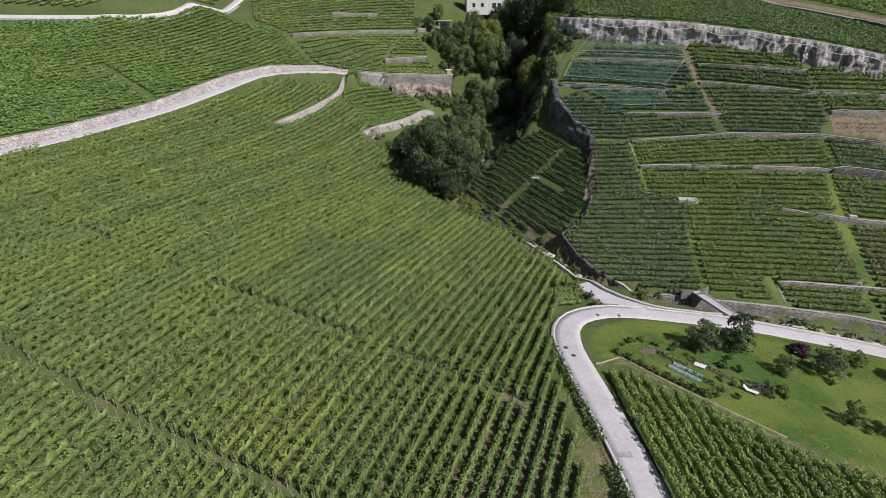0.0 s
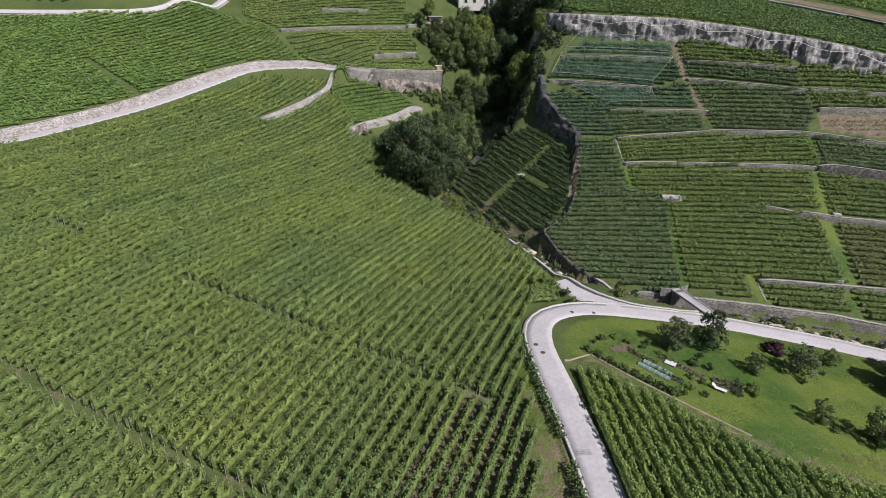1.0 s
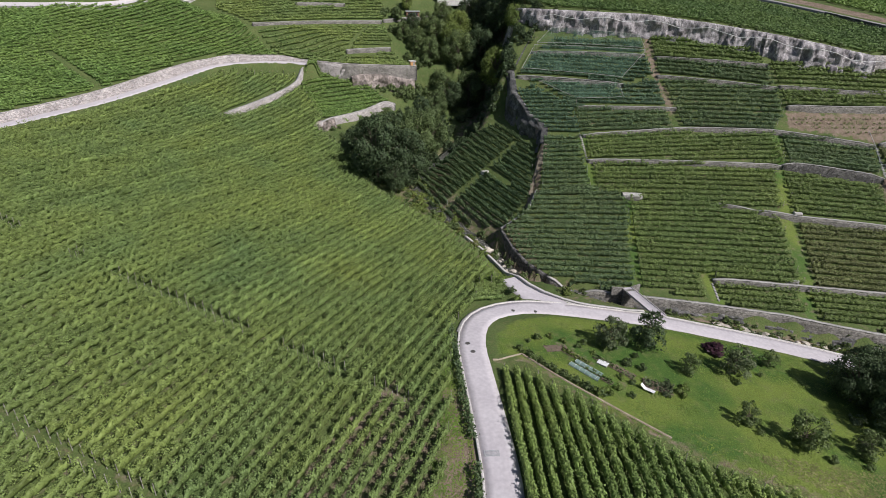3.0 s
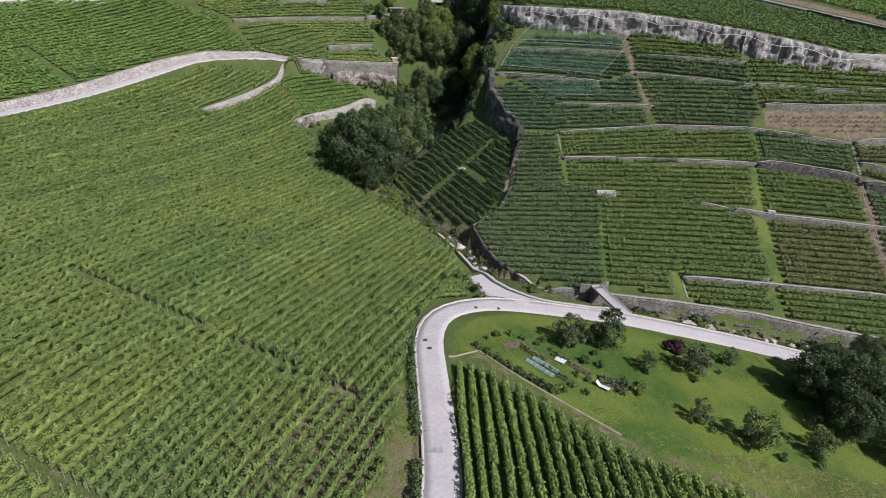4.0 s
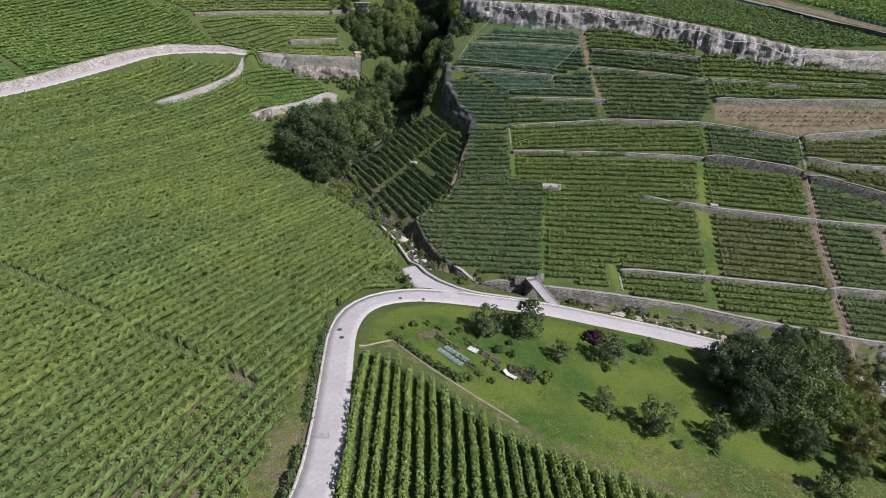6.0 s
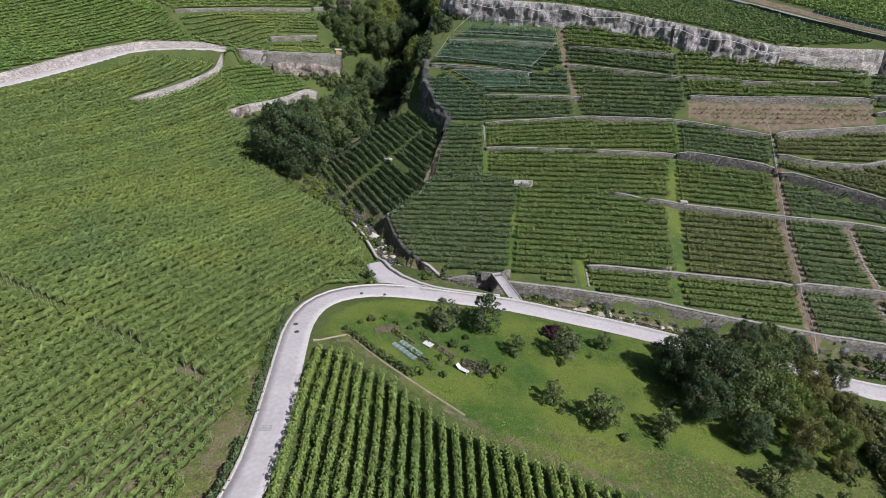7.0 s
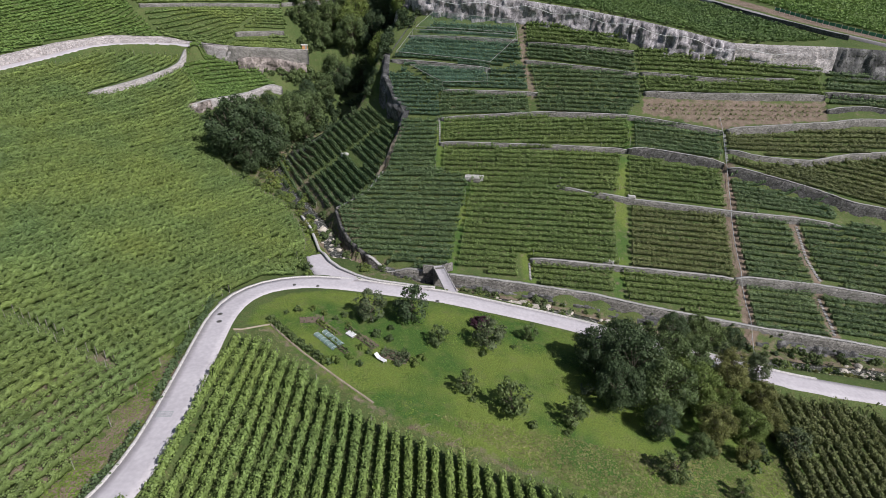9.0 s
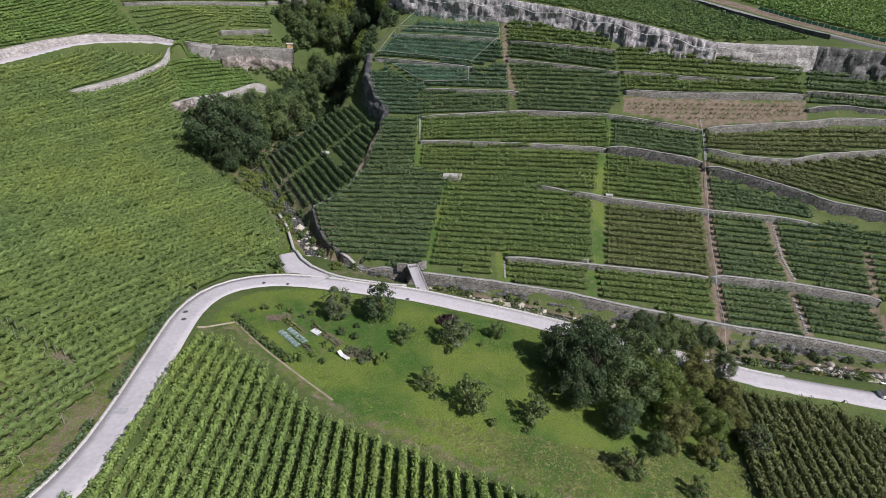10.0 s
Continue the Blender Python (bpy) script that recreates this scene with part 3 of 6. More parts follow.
def vineyard(name, poly, deg, gap, mat, label, tall=1.5, wide=0.5, per_metre=26, leaf=0.24, clear=(), single=True, sparse=0.0, seed=1, phase=0.0, posts=0.3, grow=0.0, plants=1.1, core=0.5, coarse=(), ragged=0.12):
    """Rows of vines over a plot; single: each row is a thing of its own, else the plot is one object; coarse: (y, factor) by which the leaves gather into larger tufts up the hill."""
    rng = np.random.default_rng(seed)
    all_v, all_f, base_index = [], [], 0
    if grow:
        p = np.array(poly, float)
        turn = np.array([[math.cos(radians(deg)), math.sin(radians(deg))], [-math.sin(radians(deg)), math.cos(radians(deg))]])
        q = p @ turn.T
        q += np.sign(q - q.mean(0)) * (0.7, grow)
        poly = [tuple(v) for v in q @ turn]
    for (ax, ay), (bx, by) in spans(poly, deg, gap, phase):
        length = math.hypot(bx - ax, by - ay)
        s = np.arange(0, length, 0.6)
        x, y = ax + (bx - ax) * s / length, ay + (by - ay) * s / length
        free = np.ones(len(s), bool)
        for line, dist in clear:
            free &= along(line, x, y)[0] > dist
        # unbroken stretches of the row
        cuts = np.flatnonzero(np.diff(np.r_[0, free.astype(int), 0]))
        for i, j in zip(cuts[::2], cuts[1::2]):
            if j - i < 3:
                continue
            z = height_at(x[i:j], y[i:j])
            nx, ny = -(by - ay) / length, (bx - ax) / length
            grain = np.interp(y[i:j], *zip(*coarse)) if coarse else np.ones(j - i)
            share = np.cumsum(1 / grain ** 2)
            m = int(share[-1] * 0.6 * per_metre)
            r = np.interp(rng.uniform(0, share[-1], m), share, s[i:j])
            # leaves gather round the single plants; each plant has its own vigour, some are weak
            stock = np.round(r / plants).astype(int)
            r = np.clip((stock + rng.normal(0, 0.23, m)) * plants, s[i], s[j - 1])
            strong = rng.normal(1.0, ragged, stock.max(initial=0) + 2)
            strong = np.where(rng.uniform(size=len(strong)) < 0.05, 0.55, np.clip(strong, 0.6, 1.3))
            wave, swell = rng.uniform(0, 9), rng.uniform(0, 9)
            vigour = strong[stock] * (0.95 + 0.12 * np.sin(r * 0.37 + wave)) + rng.uniform(-0.08, 0.08, m)
            if sparse:
                keep = np.sin(r * 4.1 + swell) > sparse
                r, vigour = r[keep], vigour[keep]
                m = len(r)
            ang = rng.uniform(-0.7, math.pi + 0.7, m)
            far_out = rng.uniform(0.72, 1.06, m) + (rng.uniform(0, 1, m) < 0.12) * rng.uniform(0, 0.45, m)
            out = np.sign(np.cos(ang)) * np.abs(np.cos(ang)) ** 0.7 * wide * far_out * (0.55 + 0.45 * vigour) + 0.08 * np.sin(r * 0.31 + swell)
            up = tall * (0.52 + 0.48 * np.sin(ang) * far_out) * vigour + 0.12
            px, py = ax + (bx - ax) * r / length + nx * out, ay + (by - ay) * r / length + ny * out
            c = np.stack([px, py, np.interp(r, s[i:j], z) + up], 1)
            facing = np.stack([nx * np.cos(ang), ny * np.cos(ang), np.sin(ang) + 0.25], 1)
            v, f = leaves(rng, c, leaf * np.interp(r, s[i:j], grain), facing, 0.75)
            if core and not sparse:
                # the dense, lumpy inside of the row along the wires
                step = 0.42 * float(grain.mean())
                q = np.arange(s[i], s[j - 1], step)
                k = 6
                ring = np.linspace(0, 2 * np.pi, k, endpoint=False)[None] + rng.uniform(-0.35, 0.35, (len(q), 1))
                body = np.clip(strong[np.minimum(np.round(q / plants).astype(int), len(strong) - 1)], 0.55, 1.1)[:, None] * rng.uniform(0.88, 1.04, (len(q), 1)) * (0.86 + 0.18 * np.cos(2 * np.pi * q / plants))[:, None]
                o = np.cos(ring) * wide * core * rng.uniform(0.55, 1.25, (len(q), k)) + rng.normal(0, 0.10 * wide, (len(q), 1))
                hh = tall * (0.46 + 0.38 * np.sin(ring) * rng.uniform(0.55, 1.15, (len(q), k))) * body + 0.08
                along_ = q[:, None] + rng.uniform(-0.4, 0.4, (len(q), k)) * step
                cv = np.stack([ax + (bx - ax) * along_ / length + nx * o, ay + (by - ay) * along_ / length + ny * o, np.interp(q, s[i:j], z)[:, None] + hh], -1).reshape(-1, 3)
                a_ = np.arange(len(q) - 1)[:, None] * k + np.arange(k)[None]
                b_ = np.arange(len(q) - 1)[:, None] * k + (np.arange(k)[None] + 1) % k
                cf = np.stack([a_, b_, b_ + k, a_ + k], -1).reshape(-1, 4) + len(v)
                v, f = np.vstack([v, cv]), np.vstack([f, cf])
            if single:
                at = np.array((x[i], y[i], z[0]))
                row = thing("vine_row", at, label, "vine row", name)
                child(new("foliage", mesh_of("foliage", v - at, f, mat)), row)
                if rng.uniform() < posts:
                    for e in (0, -1):
                        w = child(new("post", POST), row, "grey wooden end post")
                        w.location = (x[i:j][e] - at[0], y[i:j][e] - at[1], z[e] - at[2])
            else:
                all_v.append(v)
                all_f.append(f + base_index)
                base_index += len(v)
    if not single and all_v:
        v = np.vstack(all_v)
        at = v.mean(0)
        at[2] = v[:, 2].min()
        ob = new(name, mesh_of(name, v - at, np.vstack(all_f), mat))
        ob.location = at
        tagged(ob, label, "vines", kind="stuff")


def tree_mesh(rng, high, wide, trunk, clumps, per_clump, leaf, mat_leaf, shape=1.0, low=0.25, puff=0.055, lobes=9):
    """Trunk, limbs to uneven lobes of the crown, and leaf sprays over the lobes with gaps between them."""
    bm = bmesh.new()
    lean = Vector((rng.uniform(-0.06, 0.06), rng.uniform(-0.06, 0.06), 1)) * high * 0.45
    rod(bm, (0, 0, -0.4), lean, trunk, trunk * 0.6, 8)
    heart, size = [], []
    for i in range(lobes):
        a_, f = i * 2.39996 + rng.uniform(-0.5, 0.5), (i + 0.5) / lobes
        r = wide * rng.uniform(*((0.10, 0.19) if lobes > 12 else (0.16, 0.26))) * (1.05 - 0.3 * f)
        w = max(0.0, wide * 0.5 * math.sin(math.pi * min(1, 0.14 + 0.78 * f ** shape)) ** 0.6 * rng.uniform(0.7, 1.05) - r)
        heart.append((math.cos(a_) * w, math.sin(a_) * w, high * (low + (0.98 - low) * f) - r * 0.6))
        size.append(r)
        rod(bm, lean * min(1.0, 0.45 + 0.55 * f), heart[-1], trunk * 0.4, trunk * 0.1, 5)
    heart, size = np.array(heart), np.array(size)
    which = rng.choice(lobes, clumps, p=size ** 2 / (size ** 2).sum())
    d = rng.normal(size=(clumps, 3)) + (0, 0, 0.45)
    d += 0.6 * np.c_[heart[which, :2] / (wide * 0.5), np.zeros(clumps)]
    d /= np.linalg.norm(d, axis=1)[:, None]
    reach = size[which] * rng.uniform(0.72, 1.12, clumps)
    ends = heart[which] + d * reach[:, None] * (1, 1, 0.9)
    for k in range(0, clumps, 6):
        rod(bm, tuple(heart[which[k]]), tuple(ends[k]), trunk * 0.12, trunk * 0.04, 4)
    off = rng.normal(size=(clumps, per_clump, 3)) * (wide * puff * rng.uniform(0.6, 1.3, (clumps, 1, 1)))
    off -= 0.65 * (off * d[:, None]).sum(-1, keepdims=True) * d[:, None]
    off[..., 2] -= 0.35 * np.hypot(off[..., 0], off[..., 1])
    c = (ends[:, None] + off).reshape(-1, 3)
    c[:, 2] = np.maximum(c[:, 2], 0.2)
    facing = (d[:, None] + 0.6 * off / (wide * puff) + (0, 0, 0.2)).reshape(-1, 3)
    v, f = leaves(rng, c, leaf, facing, 0.8)
    me = bpy.data.meshes.new("trunk")
    bm.to_mesh(me)
    bm.free()
    me.materials.append(MAT_BARK)
    return me, mesh_of("crown", v, f, mat_leaf)


def plant(kind, name, x, y, size, label, category="tree", group="", turn=0.0, sink=0.0, tall=1.0):
    trunk, crown = kind
    z = float(height_at(x, y)) - sink
    ob = new(name)
    ob.matrix_basis = pose(x, y, z, 0, 0, turn) @ Matrix.Diagonal((size, size, size * tall, 1))
    tagged(ob, label, category, group)
    child(new("trunk", trunk), ob)
    child(new("crown", crown), ob)
    return ob


# ---- ground ----
def spread(lo, hi, fine, far):
    mid = np.arange(lo, hi + fine, fine)
    out = fine * 1.35 ** np.arange(1, 24)
    grow = np.cumsum(out)
    grow = grow[grow < far]
    return np.r_[lo - grow[::-1], mid, mid[-1] + grow]


GX, GY = spread(-128, 180, 0.9, 1500), spread(22, 240, 0.9, 1500)
gx, gy = np.meshgrid(GX, GY)
gz = height_at(gx, gy)
gv = np.stack([gx, gy, gz], -1).reshape(-1, 3)
nx_, ny_ = len(GX), len(GY)
gi = np.arange(ny_ - 1)[:, None] * nx_ + np.arange(nx_ - 1)[None]
gf = np.stack([gi, gi + 1, gi + nx_ + 1, gi + nx_], -1).reshape(-1, 4)
ground = tagged(new("ground", mesh_of("ground", gv, gf, MAT_GROUND, True)), "steep terraced hillside of grass and brown soil", "ground", kind="structure")


def inside(poly, x, y):
    hit = np.zeros(np.shape(x), bool)
    for (x0, y0), (x1, y1) in zip(poly, poly[1:] + poly[:1]):
        cross = (y0 > y) != (y1 > y)
        with np.errstate(divide="ignore", invalid="ignore"):
            hit ^= cross & (x < (x1 - x0) * (y - y0) / (y1 - y0 + 1e-12) + x0)
    return hit


LAWN = [(22.5, 64), (23, 69), (26, 73.2), (33, 76.5), (51, 76.8), (73, 73), (100, 65), (100, 40), (75, 38.5), (62, 42.5), (47, 47.5), (36, 54), (27, 63)]
BROWN_PLOT = [(105, 145), (103.5, 139.5), (123.5, 135), (151, 137), (153, 143), (119, 144)]
SOIL_LINES = [
    ([(16.3, 54), (16.8, 48), (16.9, 43), (16.5, 36), (14.6, 27)], 1.6, 1.0), ([(128, 245), (147, 214), (156, 195), (163, 181), (172, 169), (183, 158)], 3.0, 0.8), ([(22, 61.5), (26, 63.2), (32, 57.6), (43, 49.4), (57, 43.8), (73, 40)], 0.8, 0.5), ([(121, 124), (117.8, 112), (114.3, 96), (112, 85)], 1.6, 0.72),
    ([(132.3, 111.4), (130.8, 101.7), (130.8, 96), (129.3, 85)], 1.3, 0.72), ([(152.5, 105), (148, 95), (147, 86)], 1.2, 0.72),
    ([q[:2] for q in STREAM[8:]], 4.0, 0.62), ([q[:2] for q in STREAM[:9]], 9.0, 0.5), ([(43, 50), (57, 44.6), (73, 40.6), (86, 37)], 1.0, 0.45), ([(60, 47), (75, 44)], 2.5, 0.3),
    ([(39.2, 137.5), (37.6, 130), (36.0, 122)], 1.2, 0.6), ([(74.5, 172), (74, 158), (75.5, 147)], 1.2, 0.6), ([(30, 90), (33, 78)], 0.1, 0),
]
lawn = inside(LAWN, gx, gy).astype(np.float32)
for line in ([(57.8, 120.5), (55.5, 108), (53, 94)], [(99.5, 138.5), (96.5, 128.4), (92.7, 114.5), (89.7, 99.6), (86.9, 91.4)], [(50.5, 139), (50, 131), (49.5, 122)], [(69.3, 93), (69.3, 98), (70, 101)]):
    lawn = np.maximum(lawn, (along(line, gx, gy)[0] < 1.5) * 0.8)
soil = inside(BROWN_PLOT, gx, gy) * 0.66
for line, reach, much in SOIL_LINES:
    soil = np.maximum(soil, much * ease(reach * 1.5, reach * 0.6, along(line, gx, gy)[0]))
for poly, much in (([(36, 83), (50, 82.5), (73, 79), (105, 71.5), (140, 69), (140, 84.5), (100, 87), (67, 90.5), (40, 93.5)], 0.45), ([(-8, 130), (10, 122), (34, 158), (45, 178), (45, 232), (4, 232), (0, 190)], 0.3), ([(30, 98), (66, 92), (110, 87), (150, 86), (185, 90), (185, 148), (118, 158), (60, 176), (36, 174), (52, 138)], 0.34), ([(28, 68), (33, 69.5), (40, 66.5), (44, 62), (41, 58.5), (33, 60.5)], 0.36), ([(112.5, 86), (150, 85), (150, 112), (119, 113)], 0.30), ([(92, 98), (113, 97), (117, 111), (95, 113)], 0.22), ([(-5, 25), (15, 25), (16, 50), (8, 56), (0, 40)], 0.52), ([(-62, 22), (-5, 22), (-2, 45), (-20, 62), (-50, 70), (-70, 60)], 0.36), ([(-30, 62), (0, 50), (10, 70), (-10, 90), (-30, 85)], 0.30), ([(100, 64), (97, 40), (140, 30), (140, 60)], 0.42)):
    soil = np.maximum(soil, inside(poly, gx, gy) * much)
for key, values in (("lawn", lawn), ("soil", soil)):
    ground.data.attributes.new(key, "FLOAT", "POINT").data.foreach_set("value", np.ascontiguousarray(values, np.float32).ravel())

# ---- lanes ----
lane = strip("road", LANE, lane_half(np.array([q[0] for q in LANE])), MAT_CONCRETE, 0.06, 0.3, "pale concrete farm lane with a hairpin bend", "road")
spur = strip("road", [(q[0], q[1], q[2] - 0.012) for q in SPUR], spur_half(np.array([q[1] for q in SPUR])), MAT_CONCRETE, 0.06, 0.3, "short pale concrete spur beside the stream", "road")
strip("road", UPPER_LANE, 2.35, MAT_CONCRETE, 0.06, 0.3, "pale upper lane below a stone wall", "road")


def beside(line, off, first=0, last=None):
    p = np.array(line, float)[first:last]
    t = np.gradient(p[:, :2], axis=0)
    t /= np.linalg.norm(t, axis=1)[:, None]
    return np.c_[p[:, 0] - t[:, 1] * off, p[:, 1] + t[:, 0] * off, p[:, 2]]


strip("kerb", beside(LANE, 2.1, 0, -19), 0.15, MAT_KERB, 0.22, 0.3, "light concrete kerb along the lane", "kerb")

# ---- retaining walls ----
for line, high, reach in WALLS:
    dark = high > 2.3 or line[0][0] > 150
    stone_wall(line, "dark stone retaining wall between steep vine plots" if dark else "grey dry stone retaining wall between vine terraces", above=0.12, uphill=0.6, downhill=0.6, cap_high=0.07, mat=MAT_STONE_DARK if dark else None)
for line, high, reach in WALLS_WEST:
    stone_wall(line, "pale stone retaining wall above the large vineyard", 0.8, above=0.35, mat=MAT_WALL_LIGHT)
stone_wall(UPPER_LINE[:-9], "long light stone wall above the upper lane", 0.6, 0.3, uphill=1.0, downhill=0.9, mat=MAT_WALL_LIGHT, cap=MAT_WALL_LIGHT)
stone_wall([(-29, 183.7), (-18.5, 183.4), (3.5, 193.4)], "tall grey stone wall over rough rock", 0.7, 0.2, uphill=1.3, downhill=1.4, low=4.7)
BANK = [(27.0, 110.2), (29.0, 105), (31.5, 100.5), (35.5, 96.6), (40, 94.2), (49, 92.6), (67, 91.4), (81, 90.2), (90, 88.6), (100, 87.4), (112, 86.2), (131, 85.3), (150, 84)]
stone_wall(BANK[:4], "rough stone bank wall beside the stream", 0.6, 0.1, coping=False, uphill=0.8, downhill=1.6, mat=MAT_STONE_DARK)
stone_wall(BANK[3:], "old stone wall on the stream bank", 0.6, 0.1, uphill=0.8, downhill=1.6, cap_high=0.06)
stone_wall(STAIR_WALL[5:], "pale stepped stone wall beside the vines", 0.3, 0.15, uphill=0.7, downhill=0.6, cap_high=0.05)
PATH = resample([(40.6, 138.4), (38.3, 131.6), (35.9, 126.4), (35.0, 121), (34.0, 118)], 1.0)
strip("path", [(x, y, float(height_at(x, y))) for x, y in PATH], 0.8, MAT_PATH, 0.08, 0.3, "narrow brown earth path between the vines", "path")
bend = [tuple(q[:2]) for q in beside(LANE, 2.3) if 68 < q[1] and q[0] < 25.5]
stone_wall(bend, "low pale wall round the hairpin bend", 0.35, 0.1, uphill=0.7, downhill=0.5)
stone_wall([(50, 81.6), (44.3, 81.4), (40, 81.4), (36, 82.3), (32.6, 84.2), (30.1, 86.9), (27.6, 91.2), (25.2, 97.5), (22.4, 104.6), (19, 110.5)], "low concrete edge wall between lane and stream", 0.35, 0.4, uphill=0.8, downhill=1.0, mat=MAT_KERB, cap=MAT_KERB)
for a_, b_ in (((-51.6, 192.3), (-10.4, 213.0)), ((-41.3, 210.9), (-24.4, 217.0)), ((-20.2, 191.3), (-5.9, 199.4))):
    stone_wall([a_, b_], "pale low stone terrace wall", 0.5, 0.5, uphill=0.8, downhill=1.0)


def cliff(line, rough, label, mat=None, foot=1.5, wide=3.0, seed=1, reach=1.0, rise=1.0):
    """Rock face along a line: blocks and alcoves of uneven width in two or three tiers, with broken ledges between them."""
    rng = np.random.default_rng(seed)
    p = resample(line, 0.4)
    t = np.gradient(p, axis=0)
    t /= np.linalg.norm(t, axis=1)[:, None]
    side = np.stack([-t[:, 1], t[:, 0]], 1)
    zb = height_at(*(p - side * (foot + 1.0)).T) - 1.2
    zt = zb + (height_at(*(p + side * 1.6).T) + 0.15 - zb) * rise
    s = np.arange(len(p)) * 0.4
    tiers = []
    for k in range(3):
        edges = np.cumsum(rng.uniform(0.35, 1.5, int(s[-1] / wide * 2.2) + 4) * wide) - wide
        block = np.searchsorted(edges, s + 0.35 * np.sin(s * 1.9 + k))
        tiers.append((rng.choice([0, 0.25, 0.6, 1.0, 1.5], len(edges) + 1)[block] * rough, rng.uniform(-0.12, 0.12, len(edges) + 1)[block]))
    rows, k = [], 16
    for i in range(k):
        f = i / (k - 1)
        z = zb + (zt - zb) * f
        tier = [np.where(f < 0.36 + tiers[0][1], 0, np.where(f < 0.70 + tiers[1][1], 1, 2)) == j for j in range(3)]
        out = sum(np.where(tier[j], tiers[j][0] + (0.75, 0.4, 0.0)[j] * foot, 0) for j in range(3))
        rag = np.array([noise.cell((u * 0.8, w * 0.8, z_ * 0.9)) * 0.2 + noise.noise((u * 0.5, w * 0.5, z_ * 0.45)) * 0.22 for (u, w), z_ in zip(p, z)])
        rag = rag + rng.uniform(-0.12, 0.12, len(p))
        rows.append(np.c_[p - side * (reach * (out + rough * rag) * min(1, (1 - f) * 6 + 0.15))[:, None], z + 0.12 * rag])
    rows.append(np.c_[p + side * 1.5, zt - 0.1])
    v = np.stack(rows, 1)
    k += 1
    i = np.arange(len(p) - 1)[:, None] * k + np.arange(k - 1)[None]
    f = np.stack([i, i + k, i + k + 1, i + 1], -1).reshape(-1, 4)
    tagged(new("cliff", mesh_of("cliff", v.reshape(-1, 3), f, mat or MAT_ROCK)), label, "cliff", kind="structure")


cliff(CLIFF[:5] + [(106, 163.7)], 0.75, "pale grey broken rock face above the terraces", foot=0.5, wide=2.2)
cliff([(105.4, 163.9), (118, 159), (132, 156.2)], 1.1, "pale jagged rock face with dark clefts above the terraces", foot=2.4, wide=2.0, seed=12)
cliff([(131.6, 156.3), (146, 153.5), (158, 151.8)], 0.5, "pale grey rock face like a wall above the terraces", MAT_WALL_LIGHT, foot=1.6, wide=4.0, seed=13)
# the shade under the upper road is put into this face's dark colour
cliff([(158, 151.8)] + CLIFF[7:], 0.8, "rock face below the upper road, shade in its dark colour", MAT_ROCK_DARK, seed=2)
# dark rock colour paints the shadow on this west-facing drop
cliff([(43, 187), (37.5, 177), *STAIR_WALL[:5]], 0.6, "rock face below the netted terrace, darkened for its shade", MAT_ROCK_DARK, seed=3, foot=1.0)
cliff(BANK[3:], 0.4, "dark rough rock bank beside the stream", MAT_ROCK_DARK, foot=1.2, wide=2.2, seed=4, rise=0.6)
cliff([(-17.5, 182.6), (-8, 187.0), (2.8, 192.0)], 0.8, "grey brown rock under the tall wall", mat=MAT_ROCK_BROWN, foot=1.4, wide=2.4, seed=5, rise=0.72)
cliff([(-24.5, 156.3), (-22.5, 159.0), (-20.0, 162.6)], 0.6, "brown rock outcrop at the end of the wedge plot", MAT_ROCK_BROWN, foot=0.9, wide=1.2, seed=6)
water = [(q[0], q[1], q[2]) for q in resample(STREAM[3:], 1.5)]
strip("water", water, np.array([1.7 + 0.5 * noise.noise((q[0] * 0.2, q[1] * 0.2, 0)) for q in water]), MAT_WATER, 0.12, 0.3, "shallow brown stream between stone walls", "stream")


# ---- vineyards ----
ROW_LABEL = "row of green grape vines trained on wires"
GAPS = [([(-60, 81), (-33.8, 70.1), (-14.9, 62.5), (2.7, 55), (12.4, 50.5)], 0.2), ([(-62, 56.5), (-50.5, 51.6), (-36.1, 45), (-20.3, 39.1), (-8, 34)], 0.35)]
WEST_PLOT = [(-60, 22), (9, 22), (14.6, 36), (15.4, 44), (15.8, 52), (15.8, 58), (15.9, 66), (16.4, 71.5), (19.0, 76.8), (20.5, 79.5), (19.5, 86), (24.5, 90), (23, 98), (19.5, 106), (13, 116), (4.5, 121.5), (-4.5, 129), (-9.2, 138.6),
             (-13.2, 146.4), (-23.4, 157.2), (-23.2, 164), (-32.4, 175.5), (-33, 178.6), (-40, 177.3), (-49.3, 173.0), (-54.8, 167.4), (-60.9, 154.6), (-67.9, 136.7), (-73.9, 121.1), (-79.3, 109.6), (-84.9, 100.6), (-99.4, 69.7), (-111.4, 44.6)]
UPHILL = ((30, 0.85), (60, 1.0), (100, 1.3), (140, 1.6), (190, 1.9))
vineyard("rows of the large vineyard", WEST_PLOT, 68.5, 1.55, MAT_VINE, ROW_LABEL, 1.8, 0.36, 112, 0.155, [*GAPS, (WALLS_WEST[0][0], 1.3)], posts=1.0, seed=2, plants=1.2, coarse=UPHILL)
vineyard("rows at the bend", [(19.5, 79.5), (25, 82), (25.2, 88.5), (20.5, 86)], 25, 1.6, MAT_VINE, ROW_LABEL, 1.4, 0.42, 60, 0.22, seed=3, plants=1.2)
vineyard("rows of the wedge plot", [(-31.5, 175.5), (-22.6, 162.0), (-19.6, 164.0), (-14.6, 169.4), (-5.6, 180.2), (-12, 183.4), (-19.0, 182.4), (-29, 182.6)], 32, 1.5, MAT_VINE_DEEP, ROW_LABEL, 1.25, 0.46, 40, 0.3, grow=0.6, seed=4)
